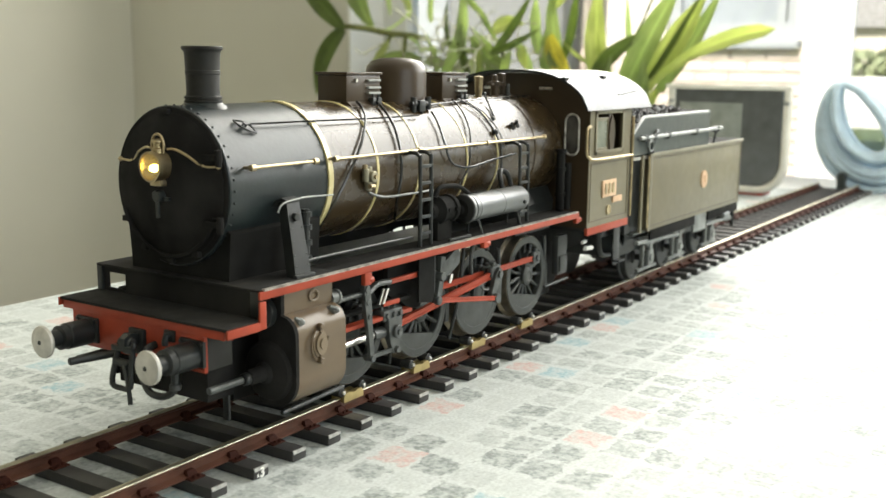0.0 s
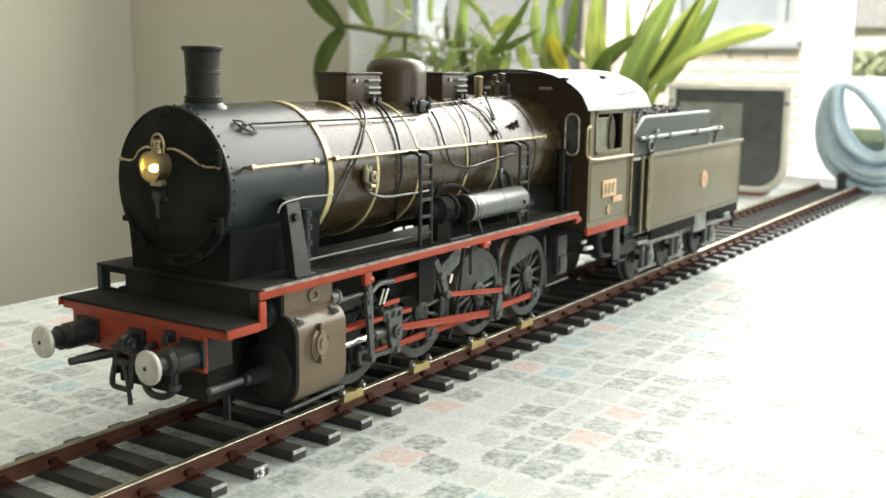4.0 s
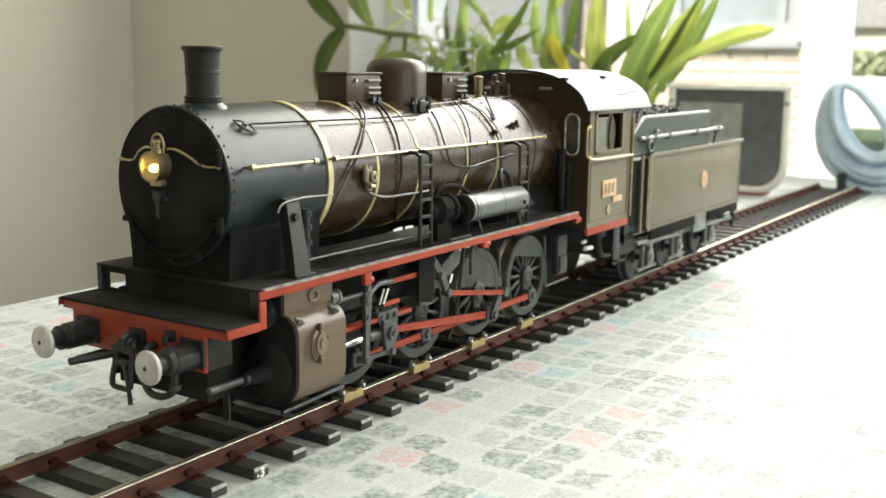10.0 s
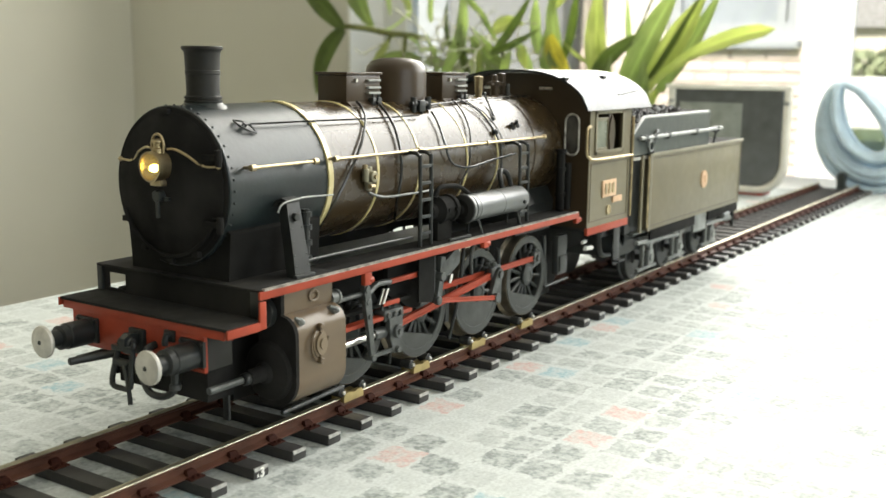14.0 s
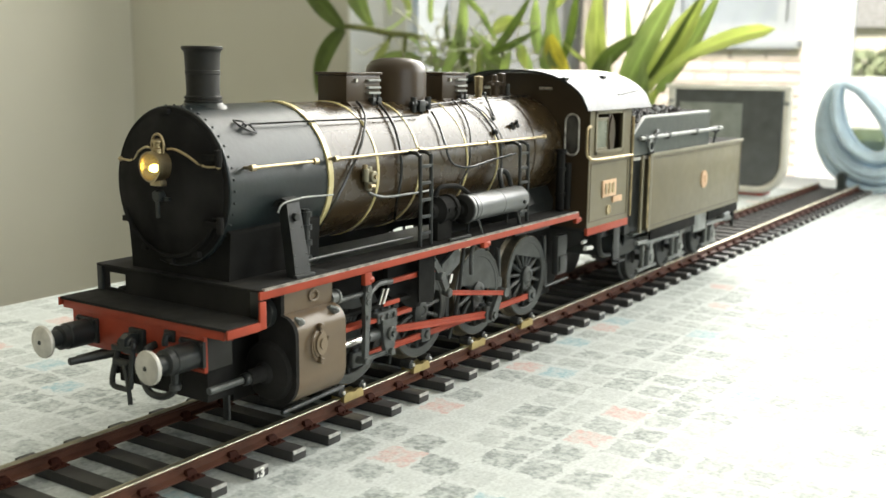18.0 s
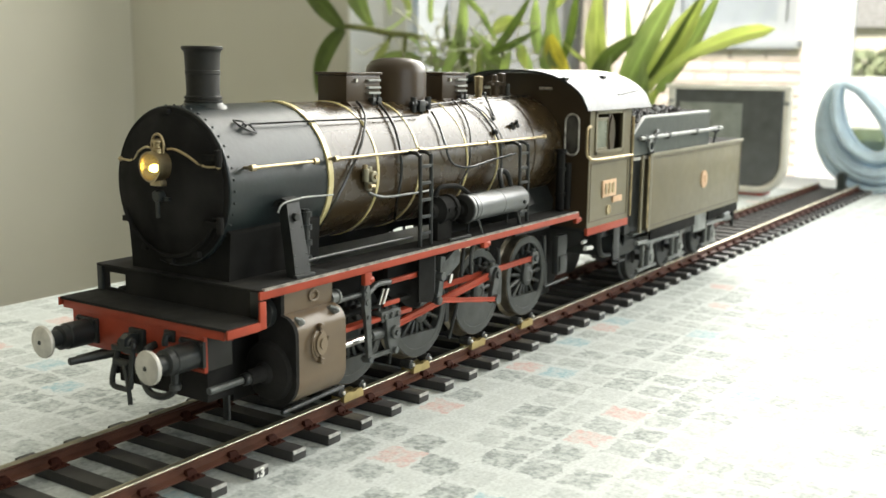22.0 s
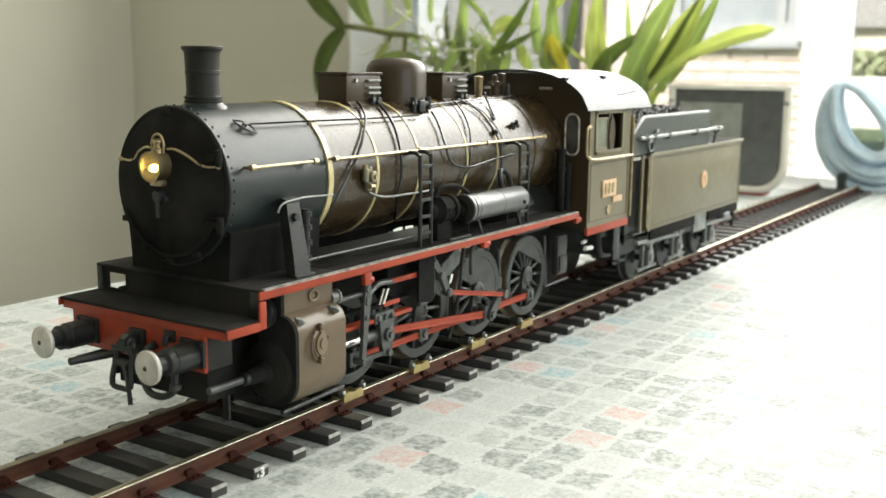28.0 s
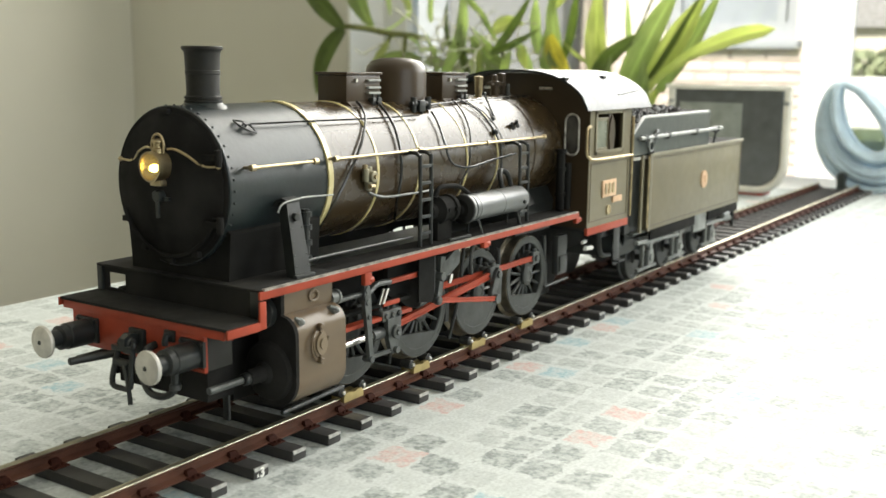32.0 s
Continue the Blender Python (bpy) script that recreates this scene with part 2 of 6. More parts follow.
BRICK = brick_mat()
MORTAR = mat("pale_mortar", (0.76, 0.72, 0.63), 0.9, vary=0.1, scale=20)
RENDERW = mat("cream_render", (0.72, 0.66, 0.52), 0.85, vary=0.04, scale=5)
WHITER = mat("white_render", (0.8, 0.79, 0.74), 0.85, vary=0.03, scale=5)
GREYF = mat("grey_house_frame", (0.36, 0.38, 0.38), 0.5, vary=0.06, scale=10)
ROOFM = mat("grey_roof_tile", (0.38, 0.37, 0.35), 0.8, vary=0.2, scale=10)
HEDGE = mat("hedge_leaf", (0.42, 0.47, 0.27), 0.6, vary=0.3, scale=14)
GRASSM = mat("lawn", (0.11, 0.16, 0.05), 0.8, vary=0.35, scale=6)


# ---- mesh helpers: all lengths in millimetres ----
def part(name, bm, material, parent=None, label="", smooth=32):
    me = bpy.data.meshes.new(name)
    bmesh.ops.recalc_face_normals(bm, faces=bm.faces)
    bmesh.ops.scale(bm, vec=(0.001, 0.001, 0.001), verts=bm.verts)
    bm.to_mesh(me)
    bm.free()
    me.polygons.foreach_set("use_smooth", [True] * len(me.polygons))
    me.set_sharp_from_angle(angle=radians(smooth))
    me.materials.append(material)
    ob = new(name, me)
    if parent:
        ob.parent = parent
    if label:
        tagged(ob, label)
    return ob


def empty(name, label, category, group="", kind="", at=(0, 0, 0)):
    ob = new(name)
    ob.location = [c * 0.001 for c in at]
    ob.empty_display_size = 0.02
    return tagged(ob, label, category, group, kind)


def box(bm, x0, x1, y0, y1, z0, z1, bev=0.0):
    c = Vector(((x0 + x1) / 2, (y0 + y1) / 2, (z0 + z1) / 2))
    s = Matrix.Diagonal((abs(x1 - x0), abs(y1 - y0), abs(z1 - z0), 1))
    g = bmesh.ops.create_cube(bm, size=1, matrix=Matrix.Translation(c) @ s)
    if bev:
        vs = set(g["verts"])
        es = [e for e in bm.edges if e.verts[0] in vs and e.verts[1] in vs]
        bmesh.ops.bevel(bm, geom=es, offset=bev, segments=2, profile=0.6, affect="EDGES", clamp_overlap=True)
    return bm


def frame_of(d):
    d = Vector(d).normalized()
    up = Vector((0, 0, 1)) if abs(d.z) < 0.9 else Vector((1, 0, 0))
    a = d.cross(up).normalized()
    return a, d.cross(a).normalized()


def ring_skin(bm, rings, close=True, caps=True):
    rows = [[bm.verts.new(v) for v in r] for r in rings]
    k = len(rows[0])
    for a, b in zip(rows, rows[1:]):
        for i in range(k if close else k - 1):
            j = (i + 1) % k
            bm.faces.new((a[i], a[j], b[j], b[i]))
    if caps and close:
        bm.faces.new(rows[0])
        bm.faces.new(list(reversed(rows[-1])))


def lathe(bm, origin, axis, profile, seg=24, caps=True):
    """profile: (radius, distance along the axis) from start to end."""
    o, d = Vector(origin), Vector(axis).normalized()
    a, b = frame_of(d)
    rings = []
    for r, h in profile:
        rings.append([o + d * h + (a * math.cos(2 * math.pi * i / seg) + b * math.sin(2 * math.pi * i / seg)) * max(r, 0.01) for i in range(seg)])
    ring_skin(bm, rings, True, caps)
    return bm


def cyl(bm, p0, p1, r0, r1=None, seg=16, bev=0.0):
    p0, p1 = Vector(p0), Vector(p1)
    h = (p1 - p0).length
    r1 = r0 if r1 is None else r1
    prof = [(r0, 0), (r1, h)] if not bev else [(r0 - bev, 0), (r0, bev), (r1, h - bev), (r1 - bev, h)]
    return lathe(bm, p0, p1 - p0, prof, seg)


def tube(bm, pts, r, seg=8, smooth=3):
    pts = [Vector(p) for p in pts]
    if smooth and len(pts) > 2:
        fine = []
        for i in range(len(pts) - 1):
            p0, p1, p2, p3 = pts[max(i - 1, 0)], pts[i], pts[i + 1], pts[min(i + 2, len(pts) - 1)]
            for k in range(smooth):
                t = k / smooth
                fine.append(0.5 * ((2 * p1) + (p2 - p0) * t + (2 * p0 - 5 * p1 + 4 * p2 - p3) * t * t + (3 * p1 - p0 - 3 * p2 + p3) * t ** 3))
        pts = fine + [pts[-1]]
    rings = []
    a = None
    for i, p in enumerate(pts):
        d = (pts[min(i + 1, len(pts) - 1)] - pts[max(i - 1, 0)]).normalized()
        if a is None:
            a, b = frame_of(d)
        else:
            a = (a - d * a.dot(d)).normalized()
            b = d.cross(a)
        rings.append([p + (a * math.cos(2 * math.pi * k / seg) + b * math.sin(2 * math.pi * k / seg)) * r for k in range(seg)])
    ring_skin(bm, rings)
    return bm


def prism(bm, pts, axis, lo, hi):
    """A flat outline, given in the two other axes' coordinates in order, pulled along the axis from lo to hi."""
    def place(p, v):
        return {"x": (v, p[0], p[1]), "y": (p[0], v, p[1]), "z": (p[0], p[1], v)}[axis]
    ring_skin(bm, [[place(p, lo) for p in pts], [place(p, hi) for p in pts]])
    return bm


def ball(bm, c, r, seg=10):
    bmesh.ops.create_uvsphere(bm, u_segments=seg, v_segments=seg // 2 + 1, radius=r, matrix=Matrix.Translation(c))
    return bm


def arc(c, r, a0, a1, n):
    return [(c[0] + r * math.cos(radians(a0 + (a1 - a0) * i / n)), c[1] + r * math.sin(radians(a0 + (a1 - a0) * i / n))) for i in range(n + 1)]


def B():
    return bmesh.new()


# ---- the room ----
def structure(name, boxes, material, label, category):
    bm = B()
    for b in boxes:
        box(bm, *b)
    return tagged(part(name, bm, material), label, category, kind="structure")


WX, WXO = -950, -1070          # inner and outer face of the window wall
structure("floor", [(WXO, 3700, -1530, 2200, -790, -760)], FLOORP, "plain grey tiled floor under the table", "floor")
structure("ceiling", [(WXO, 3700, -1530, 2200, 1700, 1760)], CEILP, "plain white painted ceiling", "ceiling")
structure("wall_south", [(WXO, 3700, -1530, -1361, -760, 1700)], WALLP, "warm grey painted wall behind the table", "wall")
structure("wall_east", [(3600, 3700, -1361, 2200, -760, 1700)], WALLP, "warm grey painted wall", "wall")
structure("wall_window", [(WXO, WX, -1361, -819, -760, 1700), (WXO, WX, -819, 1500, -760, -45), (WXO, WX, -819, 1500, 1300, 1700),
                          (WXO, WX, 1500, 2200, -760, 1700)], WALLP, "warm grey painted wall around the wide window", "wall")
structure("wall_glazed", [(WX, -300, 2080, 2200, -760, 1700), (1300, 3600, 2080, 2200, -760, 1700), (-300, 1300, 2080, 2200, 1500, 1700),
                          (-300, 1300, 2080, 2200, -760, -300)], WALLP, "warm grey wall with a wide glazed opening", "wall")
# window reveal lining, sill and frame
structure("window_reveal", [(-1068, -952, -819, -815, -38, 1300)], WHITEP, "white painted reveal beside the window", "reveal")
structure("window_sill", [(-1043, -902, -815, 1500, -38, -12)], WHITEP, "white painted window sill behind the table", "window sill")
win = empty("window_1", "wide white-framed window looking out on a brick house", "window", kind="structure", at=(-1070, 0, 0))


def window_bits():
    def put(name, b, m=WHITEP, bev=3):
        ob = part(name, box(B(), *b, bev), m, win)
        ob.location = (1.07, 0, 0)
        return ob
    put("frame_stile", (-1085, -1045, -815, -766, -12, 1300))
    put("frame_stile", (-1085, -1045, 1450, 1500, -12, 1300))
    put("frame_rail", (-1085, -1045, -766, 1450, -38, -12))
    put("frame_rail", (-1085, -1045, -766, 1450, 1250, 1300))
    put("mullion", (-1085, -1045, 700, 760, -12, 1250))
    for a, b in ((-766, 700), (760, 1450)):
        ob = put("pane", (-1070, -1066, a, b, -12, 1250), GLASS, 0)
        ob.visible_shadow = False


window_bits()

# ---- table with its printed cloth ----
table = empty("dining_table", "white-topped table under a printed vinyl cloth", "table", at=(0, 0, -760))


def table_bits():
    def put(name, bm, m):
        ob = part(name, bm, m, table)
        ob.location = (0, 0, 0.76)
    put("tabletop", box(B(), -895, 620, -275, 640, -38, -12.5, 3), WHITEP)
    for x, y in ((-840, -225), (-840, 590), (570, -225), (570, 590)):
        put("leg", box(B(), x - 25, x + 25, y - 25, y + 25, -760, -38, 2), WHITEP)


table_bits()


def tablecloth():
    """Stone-tile print laid out row by row; every tile is a face with its own tint and strength."""
    rng = random.Random(5)
    red = [(135, 69), (76, 55), (74, 126), (36, 116), (-2, 43), (-194, 88), (63, 193), (-108, 50), (-251, 71), (124, -197), (74, -218)]
    blue = [(-6, 75), (147, 119), (-56, 43), (-119, 98), (-126, 44), (-28, 167), (148, -102), (141, -152), (208, 31)]
    pale = [(77, 75), (56, 70), (42, 75), (153, 82), (99, 72), (167, 64), (110, 84), (103, 136), (131, 124), (77, -240), (118, -132), (111, -159)]
    dark = [(133, 86), (116, 100), (72, 109), (153, 102), (48, 90), (134, 51), (114, 51), (167, 81), (113, 122), (91, 123), (116, 69), (-11, 56), (5, 106), (-66, 95), (58, 142), (21, 45), (160, -90), (160, -70), (179, -103), (156, -122), (92, -227)]
    verts, faces, uvs, tint, depth = [], [], [], [], []
    x0, x1, y0, y1, top = -897.0, 622.0, -278.0, 642.0, -10.0
    # a nearly regular print: rows 17.9 deep, tiles 19.4 long, each joint a little off
    def joints(first, pitch, lo, hi, wobble):
        k0, k1 = math.ceil((lo - first) / pitch), math.floor((hi - first) / pitch)
        return [lo] + [first + pitch * k + rng.uniform(-wobble, wobble) for k in range(k0, k1 + 1)] + [hi]
    ys = joints(41.5, 17.9, y0 - 0.1, y1 + 0.1, 0.9)
    for y, yb in zip(ys, ys[1:]):
        xs = joints(104.3, 19.4, x0 - 0.1, x1 + 0.1, 1.7)
        for x, xb in zip(xs, xs[1:]):
            i = len(verts)
            verts += [(x, y, top), (xb, y, top), (xb, yb, top), (x, yb, top)]
            faces.append((i, i + 1, i + 2, i + 3))
            q = [rng.uniform(-0.05, 0.13) for _ in range(8)]
            uvs += [(-q[0], -q[1]), (1 + q[2], -q[3]), (1 + q[4], 1 + q[5]), (-q[6], 1 + q[7])]

            def holds(pts):
                return any(x <= p[0] < xb and y <= p[1] < yb for p in pts)
            kind = 0.5 if holds(red) else 0.8 if holds(blue) else 0.0
            out = x < -300 or y > 210
            if kind == 0.0 and out and rng.random() < 0.06:
                kind = rng.choice((0.5, 0.8))
            tint.append(kind)
            depth.append(0.9 if kind else 0.22 if holds(pale) else 1.0 if holds(dark) else rng.choice((0.35, 0.5, 0.6, 0.7, 0.8, 0.9)))
    me = bpy.data.meshes.new("tablecloth")
    # the hem hangs down at the edges
    i = len(verts)
    e = [(x0, y0), (x1, y0), (x1, y1), (x0, y1)]
    verts += [(a, b, top) for a, b in e] + [(a + (-3 if a < 0 else 3), b + (-3 if b < 0 else 3), top - 60) for a, b in e]
    for k in range(4):
        j = (k + 1) % 4
        faces.append((i + k, i + 4 + k, i + 4 + j, i + j))
        uvs += [(0, 0)] * 4
        tint.append(0.0)
        depth.append(0.0)
    me.from_pydata([[c * 0.001 for c in v] for v in verts], [], faces)
    uv = me.uv_layers.new(name="tile")
    uv.data.foreach_set("uv", [c for q in uvs for c in q])
    for name, vals in (("tile_tint", tint), ("tile_depth", depth)):
        me.attributes.new(name, "FLOAT", "FACE").data.foreach_set("value", vals)
    me.materials.append(CLOTH)
    tagged(new("tablecloth", me), "white vinyl tablecloth printed with grey, red and blue stone tiles", "tablecloth")


tablecloth()

# ---- track ----
track = empty("model_railway_track", "straight model railway track with dark sleepers on the table", "track", at=(0, 0, -10))


def track_bits():
    pitch = 21.2
    phase_x = 180.3                       # middle of one sleeper
    xs = [phase_x + pitch * k for k in range(-51, 12)]

    def at(ob, x=0.0):
        ob.location = (x * 0.001, 0, 0.01)
        return ob
    lo, hi = xs[0] - 6, xs[-1] + 6
    for s in (-1, 1):
        prof = [(-3.2, -5.6), (3.2, -5.6), (3.2, -5.0), (0.7, -4.3), (0.7, -1.7), (1.45, -1.1), (1.45, -0.35), (-1.45, -0.35), (-1.45, -1.1), (-0.7, -1.7), (-0.7, -4.3), (-3.2, -5.0)]
        rail = at(part("rail", prism(B(), [(s * 24 + a, z) for a, z in prof], "x", lo, hi), RUST, track, "rust-brown rail with a polished head"))
        # the far head takes a darker colour in place of a dim reflection
        part("rail_head", prism(B(), [(s * 24 + a, z) for a, z in ((-1.4, -0.35), (1.4, -0.35), (1.3, -0.02), (0.9, 0.1), (-0.9, 0.1), (-1.3, -0.02))], "x", lo, hi), RAILHEAD if s > 0 else DIMBRASS, rail, "bright brass running surface" if s > 0 else "running surface coloured dull for its dim reflection")
    sl = at(part("sleeper", box(B(), -3.9, 3.9, -40.7, 40.7, -9.95, -5.6, 0.7), SLEEPER, track), xs[0])
    # thin pale strip standing in for the window's glint on the end edge
    edge = part("glint_strip", box(B(), -3.6, 3.6, 40.0, 40.85, -6.9, -5.42, 0.3), SHEEN, sl)
    chairs = [edge]
    for s in (-1, 1):
        bm = B()
        box(bm, -3.4, 3.4, s * 24 - 6.4, s * 24 + 6.4, -5.7, -5.1, 0.15)
        for k in (-1, 1):
            ring_skin(bm, [[(a * w, s * 24 + k * y, z) for a, y in ((-1, 1.0), (1, 1.0), (1, o), (-1, o))] for w, o, z in ((2.3, 3.4, -5.2), (2.1, 3.1, -4.0), (1.6, 2.4, -3.0))])
            for q in (-1.2, 1.2):
                lathe(bm, (q, s * 24 + k * 5.2, -5.2), (0, 0, 1), [(0.6, 0), (0.6, 0.9), (0.3, 1.2)], 6)
        chairs.append(part("rail_chair", bm, CHAIRM, sl))
    for x in xs[1:]:
        o = sl.copy()
        scene.collection.objects.link(o)
        at(o, x)
        if abs(x - phase_x) < 1:
            # a worn white figure painted on one sleeper's end
            text = bpy.data.curves.new("figure", "FONT")
            text.body, text.size, text.extrude, text.offset = "3", 0.0052, 0.0001, 0.00016
            text.align_x, text.align_y = "CENTER", "CENTER"
            solid = new("figure", text)
            bpy.context.view_layer.update()
            me = bpy.data.meshes.new_from_object(solid.evaluated_get(bpy.context.evaluated_depsgraph_get()))
            bpy.data.objects.remove(solid)
            me.materials.append(WHITEP)
            mark = tagged(new("white_figure", me), "worn white painted figure")
            mark.parent = o
            mark.matrix_basis = pose(-0.0003, 0.0408, -0.0079, 90, 0, 180)
            part("white_smear", box(B(), 1.5, 2.3, 40.6, 40.8, -9.2, -8.0, 0.05), WHITEP, o)
        for chair in chairs:
            c = chair.copy()
            scene.collection.objects.link(c)
            c.parent = o


track_bits()


def rollers():
    """Little roller blocks on which the engine's wheels turn on the spot."""
    for i, ax in enumerate(AXLES):
        for s in (-1, 1):
            r = empty("roller_block", "small brass roller block clamped on the rail under a wheel", "roller block", "roller blocks", at=(ax, s * 24, 0))
            out = B()
            prism(out, [(-6.6, -1.6), (6.6, -1.6), (6.6, 0.6), (5.4, 2.3), (2.0, 2.3), (1.2, 1.8), (-1.2, 1.8), (-2.0, 2.3), (-5.4, 2.3), (-6.6, 0.6)], "y", min(s * 1.6, s * 3.6), max(s * 1.6, s * 3.6))
            part("block", out, GOLD, r)
            part("block", box(B(), -6.6, 6.6, -s * 3.6, -s * 1.9, -3.0, 1.6, 0.4), GOLD, r)
            part("saddle", box(B(), -6.0, 6.0, -1.9, 1.7, 0.12, 0.9, 0.1), GOLD, r)
            for k in (-1, 1):
                part("roller", cyl(B(), (k * 7.0, -2.8, 2.9), (k * 7.0, 2.8, 2.9), 2.1, seg=14, bev=0.3), GUN, r, "dark grey roller")
                part("axle_pin", cyl(B(), (k * 7.0, s * 2.8, 2.9), (k * 7.0, s * 4.2, 2.9), 0.9, seg=10, bev=0.3), BUFFERM, r)


AXLES = (108.8, 57.3, 5.8, -45.7)
rollers()


# ---- things on the sill ----
def framed_panel():
    t = empty("framed_panel", "black glossy panel in a rounded white tube frame on the table", "panel", at=(-805, -113, -10))

    def put(n, bm, m, lab=""):
        ob = part(n, bm, m, t, lab)
        ob.location = (0.805, 0.115, 0.01)
        return ob
    out = [(-187, 119), (-187, 30)] + arc((-154, 29), 33, 180, 270, 8) + arc((-77, 29), 33, 270, 360, 8) + [(-44, 119)]
    put("tube_frame", tube(B(), [(-806, y, z) for y, z in out], 5.2, 12, 1), WHITET)
    bm = B()
    body = [(-182, 118), (-182, 29)] + arc((-154, 29), 28, 180, 270, 8) + arc((-77, 29), 28, 270, 360, 8) + [(-51, 118)]
    prism(bm, body, "x", -817, -803)
    put("panel", bm, mat("dark_glossy_panel", (0.1, 0.106, 0.104), 0.12, vary=0.1), "glossy black panel")
    put("screen", box(B(), -803.3, -802.2, -176, -97, 18, 100, 0.4), mat("grey_green_screen", (0.27, 0.29, 0.26), 0.14), "dull grey-green glass pane")
    put("top_rail", box(B(), -820, -798, -194, -39, 116, 121.5, 1.5), WHITET, "thin white top rail")
    put("foot", box(B(), -835, -801, -160, -66, -10, -7, 1), CUSHION, "dark red flat foot")
    for y in (-187, -44):
        put("clamp", box(B(), -812, -799, y - 3.5, y + 3.5, 99, 103, 1), EDGEG)


framed_panel()


def hose_coil():
    t = empty("hose_coil", "sagging coil of pale blue hose standing on the sill", "hose", at=(-930, 40, -12))
    rng = random.Random(3)
    for k in range(13):
        q = k / 12.0                              # from the longest loop to the innermost; they hang from one place and sag apart below
        cy, top, low = 15 + 2 * q + rng.uniform(-1.5, 1.5), 127 - rng.uniform(0, 5), -7.4 + 46 * q + (rng.uniform(-2, 2) if k else 0)
        ry = 50 - 28 * q + rng.uniform(-1.5, 1.5)
        x = -930 + rng.uniform(-15, 15)
        pts = []
        for i in range(49):
            u = 2 * math.pi * i / 48
            pts.append((x + 5 * math.sin(u + k), cy - 22 * math.cos(u) + ry * math.sin(u) * (1 - 0.3 * math.cos(u)), (top + low) / 2 + (top - low) / 2 * math.cos(u)))
        ob = part("hose_loop", tube(B(), pts, 4.4, 10, 1), HOSE, t)
        ob.location = (0.93, -0.04, 0.012)
    ob = part("stand", box(B(), -945, -912, -4, 5, -12, 12, 2), GREYP, t, "small grey stand")
    ob.location = (0.93, -0.04, 0.012)


hose_coil()


# ---- window plants ----
def leaf_mesh(bm, base, tip, bend, width, lean, shape="blade"):
    """A folded leaf from base to tip, bowed sideways by bend and outwards by lean; width is its widest place."""
    a, b = Vector(base), Vector(tip)
    d = (b - a)
    side = Vector((0, -d.z, d.y)).normalized()
    face = Vector((1, 0, 0))
    n = 14
    across, along = bm.verts.layers.float.new("across"), bm.verts.layers.float.new("along")
    rows, cols = [], (-1.0, -0.55, -0.12, 0.12, 0.55, 1.0)
    for i in range(n + 1):
        t = i / n
        p = a + d * t + side * bend * 4 * t * (1 - t) + face * lean * (4 * t * (1 - t))
        if shape == "strap":
            g = (0.62 + 0.38 * math.sin(math.pi * min(1, t * 1.15))) * (1 - max(0, (t - 0.55) / 0.45) ** 2.2)
        elif shape == "paddle":
            g = (0.32 + 0.68 * t ** 1.3) * math.sqrt(max(0.0, 1 - max(0, (t - 0.72) / 0.28) ** 2.4))
        else:
            g = math.sin(math.pi * (0.06 + 0.94 * t) ** 0.85) ** 0.75 if t < 1 else 0.0
        w = max(width * 0.5 * g, 0.25)
        w *= 1 + 0.05 * math.sin(9 * t + base[1])
        fold = 0.34
        rows.append([(c, p + side * w * c + face * (w * fold * abs(c) + (0.25 if abs(c) < 0.2 else 0.0))) for c in cols])
    front = [[bm.verts.new(v) for _, v in r] for r in rows]
    back = [[bm.verts.new(v - face * 0.5) for _, v in r] for r in rows]
    for i in range(n + 1):
        for k, c in enumerate(cols):
            for q in (front, back):
                q[i][k][across], q[i][k][along] = c, i / n * 3.0
    m = len(cols) - 1
    for i in range(n):
        for k in range(m):
            bm.faces.new((front[i][k], front[i][k + 1], front[i + 1][k + 1], front[i + 1][k]))
            bm.faces.new((back[i][k], back[i + 1][k], back[i + 1][k + 1], back[i][k + 1]))
        for k in (0, m):
            bm.faces.new((front[i][k], front[i + 1][k], back[i + 1][k], back[i][k]))
    return bm


